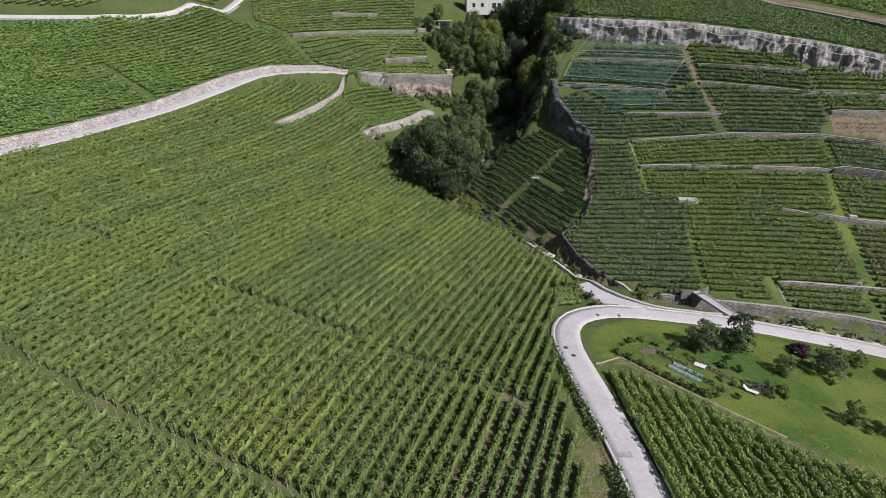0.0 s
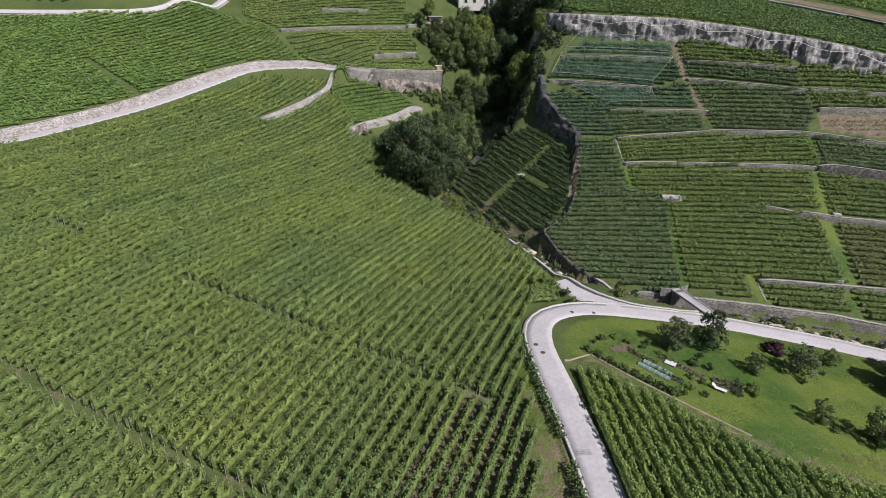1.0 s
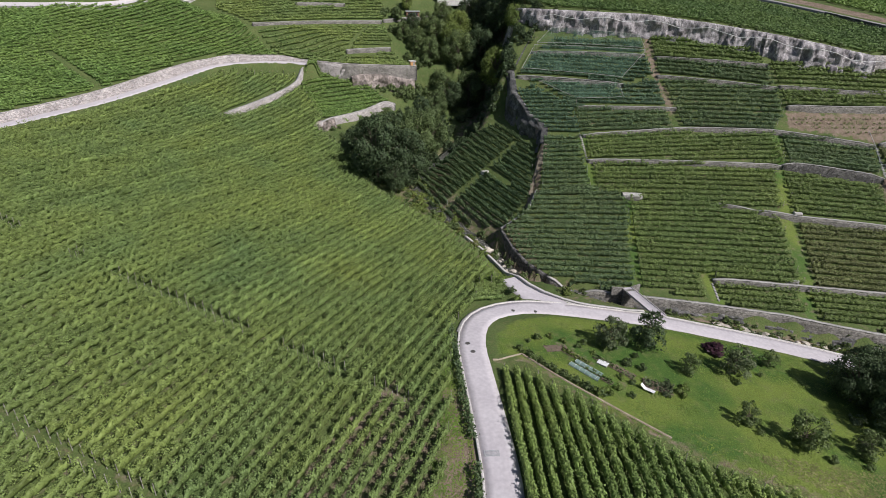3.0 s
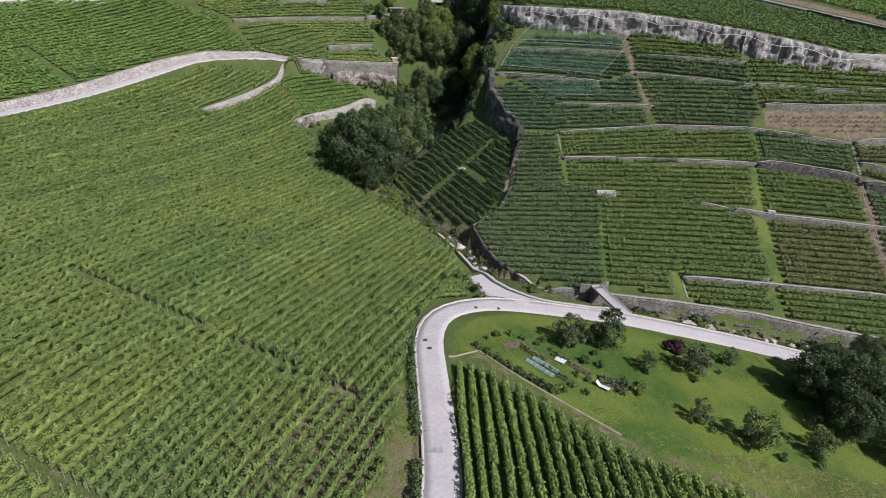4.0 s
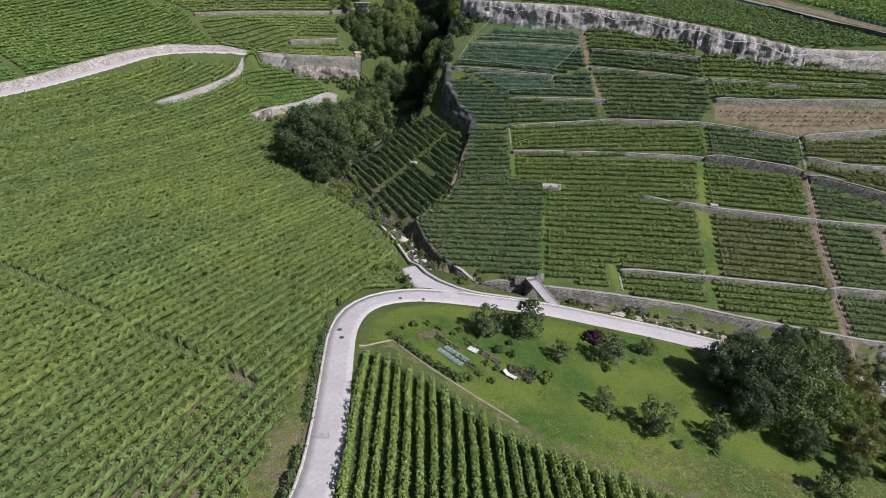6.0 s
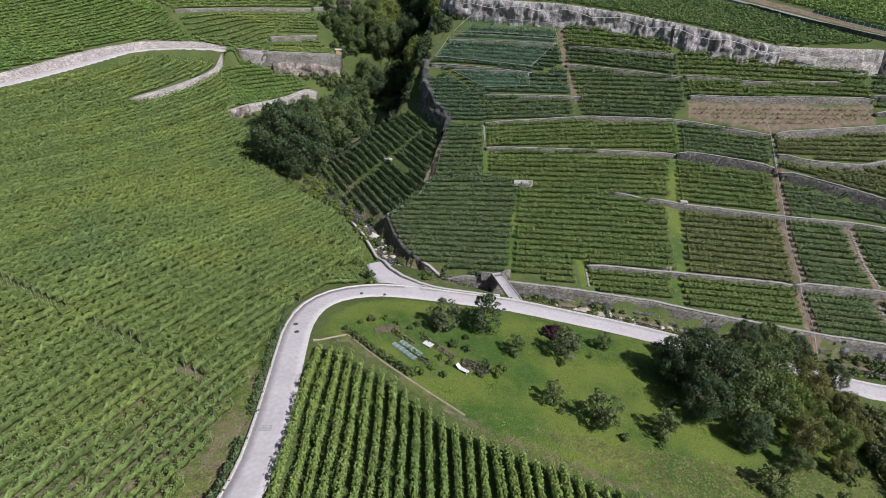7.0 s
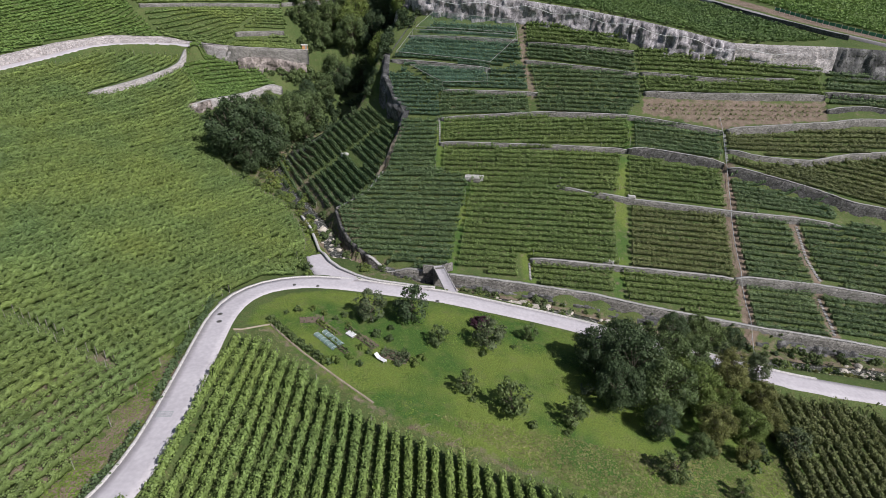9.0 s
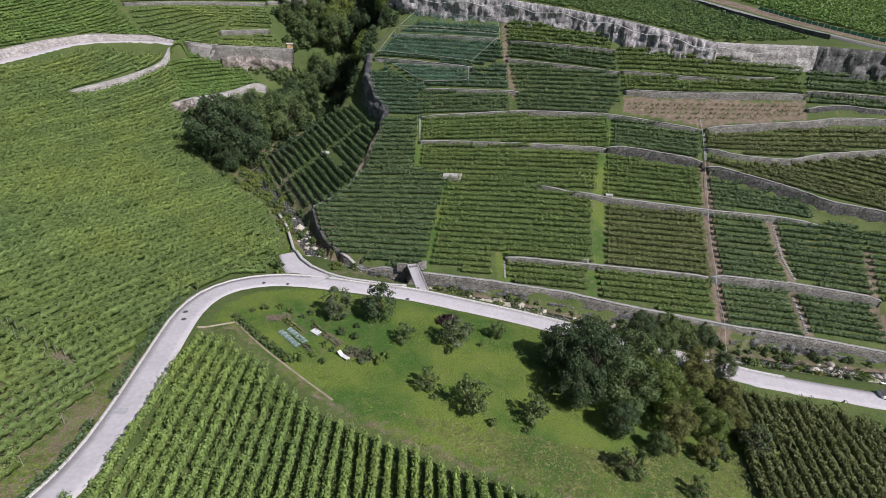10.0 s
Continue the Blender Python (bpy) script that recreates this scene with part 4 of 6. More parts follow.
vineyard("rows by the lane", [(22.2, 59.3), (25.3, 60.2), (27.3, 59.3), (29, 57.2), (32, 55.4), (35.2, 53), (38.2, 50.2), (42.1, 47.4), (48, 45), (57, 42.2), (72, 38.6), (86, 36), (86, 15), (16.5, 15), (19.5, 23), (22.2, 31), (23.2, 38), (23.1, 45), (22.6, 52)], 92, 1.5, MAT_VINE_LANE, "tall row of green grape vines on posts", 1.75, 0.42, 125, 0.185, seed=5, phase=0.30, core=0.6, plants=1.0, posts=1.0)
vineyard("rows below the grove", [(100.4, 64.0), (109.5, 63.6), (119, 62.7), (131, 61.4), (140, 60.5), (140, 25), (92, 25)], 78, 1.7, MAT_VINE_OLIVE, "tall row of dark grape vines beside the lane", 1.9, 0.42, 80, 0.22, [(LANE, 2.4)], seed=6, core=0.6)
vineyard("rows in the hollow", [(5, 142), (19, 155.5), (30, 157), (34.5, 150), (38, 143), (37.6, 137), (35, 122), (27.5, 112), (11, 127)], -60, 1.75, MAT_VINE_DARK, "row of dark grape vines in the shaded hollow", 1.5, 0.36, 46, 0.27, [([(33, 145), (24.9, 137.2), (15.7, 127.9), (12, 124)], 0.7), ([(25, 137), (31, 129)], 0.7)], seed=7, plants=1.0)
EAST = [
    ([(70.8, 93), (70.8, 96.2), (86.5, 95.5), (85.5, 91)], -1, MAT_VINE_EAST), ([(89.5, 91), (89.8, 95.4), (112, 94.8), (110.5, 87.6)], -1, MAT_VINE_EAST),
    ([(115.8, 94.4), (129, 94.3), (127.8, 87), (114, 87.6)], -1, MAT_VINE_DARK), ([(132, 94.3), (147.2, 93.2), (146.5, 86.3), (131, 86.8)], -2, MAT_VINE_DARK),
    ([(28.6, 109), (32, 101.8), (36.4, 97.6), (48, 94), (52, 94.4), (57, 119), (50, 121.5), (37.4, 121), (35.0, 116)], -1, MAT_VINE_DARK),
    ([(55.2, 95.5), (67.5, 93.6), (67.8, 99), (87.5, 98.2), (90.6, 114), (86, 114.6), (78, 117.8), (58.8, 119)], -1, MAT_VINE_EAST),
    ([(51.8, 122.8), (58, 121), (86, 117.5), (91.8, 117), (94.8, 127.2), (85, 127.8), (52.2, 130)], -2, MAT_VINE_EAST),
    ([(91.8, 98), (112.4, 97.4), (115.6, 110.8), (95.8, 112.7)], -2, MAT_VINE_OLIVE), ([(95.3, 115.4), (116.6, 113.6), (118.8, 122.9), (98.2, 126.8)], -4, MAT_VINE_EAST),
    ([(116.2, 97.2), (129, 97), (130.2, 110.2), (119.2, 110.8)], -2, MAT_VINE_DARK), ([(119.8, 113.4), (131, 113), (142, 113), (143.5, 115.8), (137.5, 117.6), (122, 122)], -3, MAT_VINE_DARK),
    ([(132.8, 97.2), (147.2, 96), (153, 111.4), (134, 110)], -2, MAT_VINE_DARK), ([(150.5, 96), (166, 95), (168, 109), (154, 109.5)], -2, MAT_VINE_DARK),
    ([(51.8, 132.2), (85, 130.5), (97.2, 129.5), (98.8, 137.3), (76.4, 138.6), (52, 138.4)], 0, MAT_VINE_EAST), ([(99.8, 129.2), (119, 126.3), (121.5, 132.8), (101.8, 137.2)], -7, MAT_VINE_DARK),
    ([(51, 141), (73, 141.3), (73.5, 145.8), (51, 148.6)], -3, MAT_VINE_DARK), ([(77.8, 141.2), (98.8, 139.8), (103.6, 144.8), (104, 150.6), (76.3, 156.5)], -6, MAT_VINE_DARK),
    ([(123.4, 129.8), (141.8, 127.4), (151, 129.3), (172, 131.4), (184, 132), (184, 134.6), (160, 135.2), (124.2, 132.6)], 0, MAT_VINE_OLIVE), ([(123.4, 127), (129, 125.4), (141, 124.6), (152, 126.5), (168, 128.3), (184, 129), (184, 113), (162, 115.2), (148, 117), (139.5, 119.8), (130, 122.2), (123.4, 124.4)], -12, MAT_VINE_OLIVE),
    ([(106.3, 146.6), (119, 145.5), (153, 144.9), (153, 147.6), (125, 147.8), (106.6, 150.6)], -4, MAT_VINE_EAST), ([(106.6, 153), (125, 150.3), (153, 149.5), (155, 151.0), (146, 152.2), (120, 157.6), (107, 159.4)], -6, MAT_VINE_EAST),
    ([(75.8, 160), (104, 153.2), (104.5, 157.4), (76.2, 163.4)], -13, MAT_VINE_DARK), ([(76.2, 166.3), (104, 160.2), (102.5, 163), (82, 169.8), (76.3, 171.2)], -13, MAT_VINE_EAST),
    ([(37, 166), (63.5, 158), (72.8, 160), (72.3, 164.8), (42, 172)], -14, MAT_NETTED), ([(43, 174.8), (72, 168), (72, 171), (50, 176.5)], -14, MAT_NETTED),
    ([(38, 162.5), (63, 155), (73.2, 156.4), (73.5, 149), (64, 149.8), (50.5, 151.5), (43, 159.5)], -8, MAT_NETTED), ([(42.5, 142.5), (49.5, 141.8), (49, 150), (41, 158.5), (35.5, 158.5), (38.5, 149.5)], -8, MAT_NETTED),
    ([(154.5, 146), (182, 144), (182, 147), (158, 150)], -4, MAT_VINE_DARK), ([(154, 142.4), (180, 140.5), (180, 141.4), (156, 143.3)], -4, MAT_VINE_DARK),
    ([(38.2, 122), (48.8, 122.3), (49, 138.6), (41.0, 138.6)], -2, MAT_VINE_DARK),
]
for seed_, (poly, deg, mat) in enumerate(EAST):
    far = seed_ in (2, 3, 9, 10, 11, 12, 15, 17, 18, 19, 20, 21, 22, 23, 24, 25, 26, 27, 28)
    vineyard("terrace_vines" if far else "rows on the terraces", poly, deg, 1.5, mat, "row of grape vines on a narrow hillside terrace", 1.25, 0.48, 52, 0.23, seed=20 + seed_, grow=1.1, single=not far, posts=0.15, coarse=((90, 1.0), (120, 1.15), (160, 1.45)))
vineyard("young_vines", [(106.5, 143.6), (104.6, 140), (123.5, 136), (150, 137.8), (151.5, 142)], -1, 1.5, MAT_VINE_OLIVE, "sparse young vines on bare brown soil", 0.75, 0.22, 34, 0.2, single=False, sparse=0.1, seed=60)
FAR = ((0, 2.0), (250, 2.0))
UPPER_PLOT = [(-126, 43), (-101, 90), (-93.5, 104), (-88, 113.5), (-83, 125), (-77, 140.5), (-69.5, 160), (-62, 173.5), (-53, 181), (-42, 185), (-52, 190.5), (-60, 196), (-77, 197), (-86, 181), (-106, 168), (-128, 162), (-152, 120)]
UPPER_PLOT = [(x + 1.5, y - 0.7) for x, y in UPPER_PLOT[:10]] + UPPER_PLOT[10:]
vineyard("vineyard_slope", UPPER_PLOT, 56, 1.35, MAT_VINE_DEEP, "close green vine rows above the upper lane", 0.95, 0.55, 80, 0.19, [([(-92, 149), (-76.4, 141.4)], 0.9)], single=False, seed=61, core=0.5, coarse=FAR)
vineyard("vineyard_slope", [(-40, 184.6), (-29, 185.2), (-18, 184.9), (2, 194.3), (-4, 199), (-9, 211.5), (-50, 191.2)], 27, 1.6, MAT_VINE, "green vine rows on small upper terraces", 1.15, 0.5, 80, 0.18, [([(-20.2, 191.3), (-5.9, 199.4)], 0.9), ([(-21.5, 186), (-15, 208)], 0.6)], single=False, seed=62, core=0.5, coarse=FAR)
vineyard("vineyard_slope", [(-52, 194), (-10, 215), (-12, 245), (-70, 250), (-70, 214), (-66, 200)], 27, 1.7, MAT_VINE, "green vine rows near the hilltop", 1.15, 0.5, 68, 0.19, [([(-41.3, 210.9), (-24.4, 217.0)], 0.9)], single=False, seed=63, core=0.5, coarse=FAR)
vineyard("vineyard_slope", [(-135, 172), (-108, 175), (-92, 189), (-80, 216), (-78, 250), (-160, 250)], 40, 1.8, MAT_VINE, "green vine rows above the far lane", 1.15, 0.5, 60, 0.20, single=False, seed=64, core=0.5, coarse=FAR)
vineyard("vineyard_slope", [(48, 185.5), (62, 180), (82, 175.5), (102, 169), (120, 162.5), (146, 157.5), (160, 158.5), (152, 174), (142, 196), (120, 225), (50, 240), (40, 210)], -22, 1.45, MAT_VINE_FIELD, "green vine rows above the cliff", 1.1, 0.52, 60, 0.21, single=False, seed=65, core=0.5, coarse=FAR)
vineyard("vineyard_slope", [(158, 205), (170, 182), (186, 162), (215, 146), (250, 150), (240, 220), (170, 245), (135, 260)], -30, 2.0, MAT_VINE_DEEP, "green vine rows above the upper road", 1.0, 0.6, 48, 0.25, single=False, seed=66, core=0.5, coarse=FAR)


# ---- nets over the upper terraces ----
def net_material():
    """A fine green net: mostly open, the threads pale green."""
    m = bpy.data.materials.new("green bird net")
    m.use_nodes = True
    n, ln = m.node_tree.nodes, m.node_tree.links
    n["Principled BSDF"].inputs["Base Color"].default_value = (0.17, 0.32, 0.22, 1)
    n["Principled BSDF"].inputs["Roughness"].default_value = 0.7
    geo, folds, much = n.new("ShaderNodeNewGeometry"), n.new("ShaderNodeTexNoise"), n.new("ShaderNodeMapRange")
    folds.inputs["Scale"].default_value, folds.inputs["Detail"].default_value = 0.35, 4
    ln.new(geo.outputs["Position"], folds.inputs["Vector"])
    much.inputs["From Min"].default_value, much.inputs["From Max"].default_value = 0.35, 0.7
    much.inputs["To Min"].default_value, much.inputs["To Max"].default_value = 0.02, 0.17
    ln.new(folds.outputs["Fac"], much.inputs["Value"])
    clear, mixer = n.new("ShaderNodeBsdfTransparent"), n.new("ShaderNodeMixShader")
    ln.new(much.outputs["Result"], mixer.inputs["Fac"])
    ln.new(clear.outputs["BSDF"], mixer.inputs[1])
    ln.new(n["Principled BSDF"].outputs["BSDF"], mixer.inputs[2])
    ln.new(mixer.outputs["Shader"], n["Material Output"].inputs["Surface"])
    return m


MAT_BIRD_NET = net_material()


def vine_net(corners, label, seed):
    """A net stretched over a plot between four corners, sagging between the rows, with a pale rope along each side."""
    rng = np.random.default_rng(seed)
    a_, b_, c_, d_ = (np.array(q, float) for q in corners)
    nu, nv = int(np.hypot(*(b_ - a_)) / 0.8) + 2, int(np.hypot(*(d_ - a_)) / 0.8) + 2
    u, v = np.meshgrid(np.linspace(0, 1, nu), np.linspace(0, 1, nv))
    p = (a_ * ((1 - u) * (1 - v))[..., None] + b_ * (u * (1 - v))[..., None] + c_ * (u * v)[..., None] + d_ * ((1 - u) * v)[..., None])
    z = height_at(p[..., 0], p[..., 1], False) + 1.9 + 0.16 * np.sin(v * nv * 1.9) + rng.uniform(-0.06, 0.06, u.shape)
    at = np.array((*p.reshape(-1, 2).mean(0), z.min()))
    ob = thing("vine_net", at, label, "net", "nets over the vines")
    pts = np.dstack([p, z]) - at
    i = np.arange(nv - 1)[:, None] * nu + np.arange(nu - 1)[None]
    child(new("netting", mesh_of("netting", pts.reshape(-1, 3), np.stack([i, i + 1, i + nu + 1, i + nu], -1).reshape(-1, 4), MAT_BIRD_NET, True)), ob)
    for edge in (pts[0], pts[-1], pts[:, 0], pts[:, -1]):
        part("rope", tube([Vector(q) for q in edge[::3]], 0.06, 5), MAT_COPING, ob, "pale edge rope")
    for q in (pts[0, 0], pts[0, -1], pts[-1, 0], pts[-1, -1]):
        part("post", rod(bmesh.new(), (q[0], q[1], q[2] - 2.2), tuple(q), 0.05, 0.045, 6), MAT_WOOD, ob, "grey wooden post")


vine_net([(36.5, 165.5), (64, 157.5), (72.5, 166), (41, 174)], "fine green bird net stretched over the upper terrace", 1)
vine_net([(42, 175), (72.5, 167), (72, 172), (47, 180)], "fine green bird net below the rock face", 2)
vine_net([(41, 159.5), (50.5, 151.5), (63, 150.5), (63, 155.5)], "fine green bird net over the middle terrace", 3)


# ---- trees ----
tr = np.random.default_rng(11)
BIG = [tree_mesh(tr, 10, 9.5, 0.28, 260, 34, 0.27, m, lobes=n) for m, n in ((MAT_TREE, 20), (MAT_TREE_LIGHT, 22), (MAT_TREE_DARK, 24))]
GROVE = [tree_mesh(tr, 10, 10.0, 0.28, 300, 32, 0.26, m, lobes=n) for m, n in ((MAT_TREE, 22), (MAT_TREE_LIGHT, 18), (MAT_TREE_DARK, 26), (MAT_TREE_GREY, 20), (MAT_TREE_OLIVE, 18))]
ROUND = [tree_mesh(tr, 3.6, 3.6, 0.09, 130, 18, 0.16, m, 0.85, 0.2, lobes=16) for m in (MAT_TREE, MAT_TREE_GREY, MAT_TREE_DARK)]
SHRUB = [tree_mesh(tr, 1.6, 2.2, 0.04, 40, 14, 0.20, m, 0.8, 0.12, 0.07, 6) for m in (MAT_TREE, MAT_TREE_GREY, MAT_TREE_LIGHT, MAT_PURPLE, MAT_TREE_OLIVE, MAT_TREE_DARK)]
# two dark trees at the vineyard's corner, the gorge's far side, the wood above it
RAVINE = [(-3.5, 134.5, 1.2, 2), (3.5, 137, 1.15, 2), (-5, 141, 1.15, 2), (1.5, 130.5, 0.6, 2), (-3, 148, 1.0, 2), (-8, 147, 0.7, 2), (-12, 151, 0.5, 2), (-10, 158, 0.55, 0), (-4.5, 169, 0.5, 0), (-6, 154, 0.7, 0), (-2, 160, 0.75, 2), (2, 146, 1.0, 0), (5, 153, 1.0, 0), (9, 159, 1.05, 0), (0, 152, 0.75, 0), (4, 165, 0.8, 0), (9, 170, 0.75, 0),
          (6, 178, 0.6, 2), (11, 182, 0.7, 0), (31, 186, 1.05, 1), (16, 188, 0.7, 2), (22, 196, 0.95, 0), (36, 190, 0.6, 1), (12, 195, 0.8, 0), (8, 199, 0.7, 0), (18, 200, 1.0, 0), (26, 203, 1.2, 2), (34, 205, 1.2, 2), (31, 196, 0.9, 0), (40, 196, 0.8, 2),
          (3, 204, 0.6, 0), (-2, 208, 0.45, 0), (1, 214, 0.5, 2), (-5, 217, 0.4, 0), (10, 209, 0.8, 0), (16, 207, 0.9, 1), (18, 214, 1.0, 1), (28, 217, 1.2, 2), (38, 216, 1.2, 0), (6, 217, 0.55, 0), (12, 224, 0.7, 0), (22, 226, 1.0, 2), (32, 230, 1.2, 2), (42, 230, 1.2, 0), (42, 206, 1.0, 2), (46, 216, 1.1, 2), (28, 242, 1.2, 0), (-2, 226, 0.45, 1)]
for i, (x, y, size, k) in enumerate(RAVINE):
    plant(BIG[k], "tree", x, y, size * 1.35, ("broad tree with mid-green leaves in the ravine", "broad tree with light green leaves in the ravine", "dense dark green tree beside the ravine")[k], group="ravine trees", turn=37 * i)
for i, (x, y, size, k) in enumerate([(74.5, 63, 0.62, 2), (78.5, 60, 0.78, 2), (75.5, 56, 0.58, 2), (82, 56.5, 0.7, 0), (79.5, 67, 0.6, 2), (80, 51.5, 0.4, 2), (85.5, 64.5, 0.66, 0), (91, 66.5, 0.55, 0), (88, 58.5, 0.6, 1), (94.5, 62, 0.5, 4), (98.5, 60, 0.42, 4), (92, 57, 0.4, 1), (88, 52.5, 0.45, 4), (93.5, 53.5, 0.42, 1), (97.5, 55.5, 0.36, 4), (84.5, 49, 0.3, 0), (91, 49.5, 0.28, 4), (101.5, 66.6, 0.36, 3), (97, 66.5, 0.42, 4), (87, 61.5, 0.45, 1), (95, 75.5, 0.55, 0), (100, 78.5, 0.6, 0), (106.5, 82, 0.4, 2), (90.5, 74, 0.45, 2)]):
    plant(GROVE[k], "tree", x, y, size * 1.25, ("broad orchard tree with mid-green leaves", "yellowish green tree in the meadow grove", "dense dark green tree in the meadow grove", "grey green tree in the meadow grove", "yellowish olive tree at the grove's edge")[k], group="meadow grove", turn=53 * i)
for i, (x, y, size, k) in enumerate([(40.2, 68.5, 0.95, 1), (46.5, 70.2, 1.1, 2), (50.7, 64.3, 0.6, 0), (58.2, 65.5, 0.9, 1), (54.6, 54.9, 0.6, 0), (60.4, 52, 0.95, 0), (65.1, 68.8, 0.55, 0), (68.5, 51.5, 0.75, 0), (79.7, 45, 0.75, 0), (87.4, 43.5, 0.5, 0), (99.1, 52, 0.8, 1)]):
    plant(ROUND[k], "fruit_tree", x, y, size * 1.6, "small round fruit tree on the meadow", "fruit tree", "meadow fruit trees", turn=71 * i)

STREAM_SHRUBS = [(9, 127, 1.2, 2), (5, 123.5, 1.0, 0), (1, 126.5, 0.9, 0), (13, 121, 1.1, 2), (17, 117, 1.0, 0), (20.5, 112.5, 0.9, 2), (23, 114, 1.0, 0), (26, 106.5, 0.8, 0), (28.5, 102.5, 0.9, 0), (31, 98.8, 0.8, 0),
                 (34.5, 93, 0.9, 0), (37, 85.4, 0.9, 2), (40, 86, 0.7, 0), (44, 86, 0.7, 2), (47.5, 86.5, 0.7, 0), (57, 86.5, 0.8, 0), (59.5, 86, 0.9, 2)]
STREAM_SHRUBS += [(70, 82.5, 1.4, 1), (74, 80.8, 1.2, 1), (82, 80, 1.1, 0), (85.5, 79, 1.2, 2), (88, 77, 1.0, 0), (100, 73, 1.3, 1), (106, 73.5, 1.2, 2), (113, 75, 1.4, 2), (117.5, 76, 1.3, 0), (122, 76, 1.3, 2), (123.5, 81.5, 1.0, 0), (130.5, 72.5, 1.3, 2), (109, 72, 1.0, 0), (27.5, 81.5, 0.8, 2), (26.8, 84, 0.7, 0)]
for i, (x, y, size, k) in enumerate(STREAM_SHRUBS):
    plant(SHRUB[k], "shrub", x, y, size * 1.35, ("leafy green shrub on the stream bank", "grey green willow shrub on the stream bank", "light green shrub on the stream bank")[k], "shrub", "stream shrubs", turn=61 * i, tall=0.9)
GARDEN_SHRUBS = [(25.8, 65.2, 0.55, 0), (27.2, 64.0, 0.5, 0), (28.6, 62.8, 0.5, 0), (30.0, 61.6, 0.5, 0), (31.4, 60.4, 0.55, 0), (32.8, 59.2, 0.55, 0), (34.2, 58.0, 0.6, 0), (35.4, 57.2, 0.7, 2), (36.8, 57.6, 0.7, 2), (29, 68.5, 0.6, 0), (27.5, 67.5, 0.4, 0), (31, 69.5, 0.5, 2),
                 (41.5, 64.5, 0.7, 0), (43.5, 63.8, 0.6, 0), (46, 60.5, 0.7, 1), (47.5, 59, 0.8, 2), (45.2, 58.4, 0.6, 1), (57.5, 63, 0.5, 0), (62.5, 66, 0.4, 0), (55.5, 53.2, 0.45, 0), (63, 50, 0.6, 0), (52, 67.5, 0.4, 0), (70, 53.5, 0.9, 1), (33, 68.6, 0.5, 2), (35, 67.4, 0.45, 0), (37, 66.4, 0.4, 2), (39.6, 61.2, 0.5, 2), (41, 60.2, 0.45, 0), (38.5, 58.6, 0.5, 2), (40, 57.4, 0.45, 0), (36, 68.6, 0.5, 0), (48.5, 60.5, 0.6, 2), (43.5, 66.5, 0.5, 0), (72, 58, 0.9, 1), (67.5, 49.5, 0.5, 0)]
for i, (x, y, size, k) in enumerate(GARDEN_SHRUBS):
    plant(SHRUB[k], "shrub", x, y, size * 1.2, "low leafy garden bush on the meadow", "shrub", "garden bushes", turn=47 * i)
plant(SHRUB[3], "shrub", 57.6, 71.0, 2.3, "low dark purple-leaved shrub beside the lane", "shrub", tall=0.45)
plant(SHRUB[2], "shrub", 58.8, 72.8, 0.8, "yellowish shrub beside the lane", "shrub")
plant(SHRUB[1], "shrub", 60.6, 69.5, 1.1, "grey green bush on the meadow", "shrub")

def scatter(name, poly, count, kinds, low, high, label, group, seed, tall=1.0, keep_off=(), joined=False):
    """Shrubs strewn over a polygon."""
    rng = np.random.default_rng(seed)
    p, made, verts, faces, total = np.array(poly), 0, [], [], 0
    for _ in range(count * 12):
        if made == count:
            break
        x, y = rng.uniform(p[:, 0].min(), p[:, 0].max()), rng.uniform(p[:, 1].min(), p[:, 1].max())
        if inside(poly, np.array(x), np.array(y)) and all(float(along(line, np.array(x), np.array(y))[0]) > d for line, d in keep_off):
            k = int(rng.choice(kinds))
            if joined:
                me, size = SHRUB[k][1], low + (high - low) * rng.beta(1.1, 1.6)
                co = np.zeros(len(me.vertices) * 3, np.float32)
                me.vertices.foreach_get("co", co)
                a_ = rng.uniform(0, 2 * math.pi)
                co = co.reshape(-1, 3) @ np.array([[math.cos(a_), math.sin(a_), 0], [-math.sin(a_), math.cos(a_), 0], [0, 0, tall]]) * size
                verts.append(co + (x, y, float(height_at(x, y))))
                faces.append(np.arange(len(co)).reshape(-1, 4) + total)
                total += len(co)
                made += 1
                continue
            plant(SHRUB[k], name, x, y, low + (high - low) * rng.beta(1.1, 1.6), label[k], "shrub", group, turn=rng.uniform(0, 360), tall=tall * rng.uniform(0.75, 1.15))
            made += 1

    if joined:
        v = np.vstack(verts)
        at = np.array((*v[:, :2].mean(0), v[:, 2].min()))
        ob = new("undergrowth", mesh_of("undergrowth", v - at, np.vstack(faces), SHRUB[kinds[0]][1].materials[0]))
        ob.location = at
        tagged(ob, group, "undergrowth", kind="stuff")


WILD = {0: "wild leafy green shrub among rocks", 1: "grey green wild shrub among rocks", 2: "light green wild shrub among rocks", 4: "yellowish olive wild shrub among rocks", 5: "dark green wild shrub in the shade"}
scatter("shrub", [(46, 82.5), (73, 79.5), (105, 71.8), (140, 69), (140, 83), (112, 84), (90, 87), (67, 90), (46, 91)], 120, [0, 0, 1, 1, 2, 4, 5], 0.25, 1.3, WILD, "stream bank shrubs", 41, 0.8, [(STREAM, 1.6), (LANE, 3.6)])
scatter("shrub", [(-1, 130), (10, 119), (19, 107), (24, 101), (27, 107), (20, 116), (12, 126), (3, 136)], 40, [0, 2, 2, 4], 0.7, 1.5, WILD, "upper stream shrubs", 42, 0.9, [(STREAM, 0.8)])
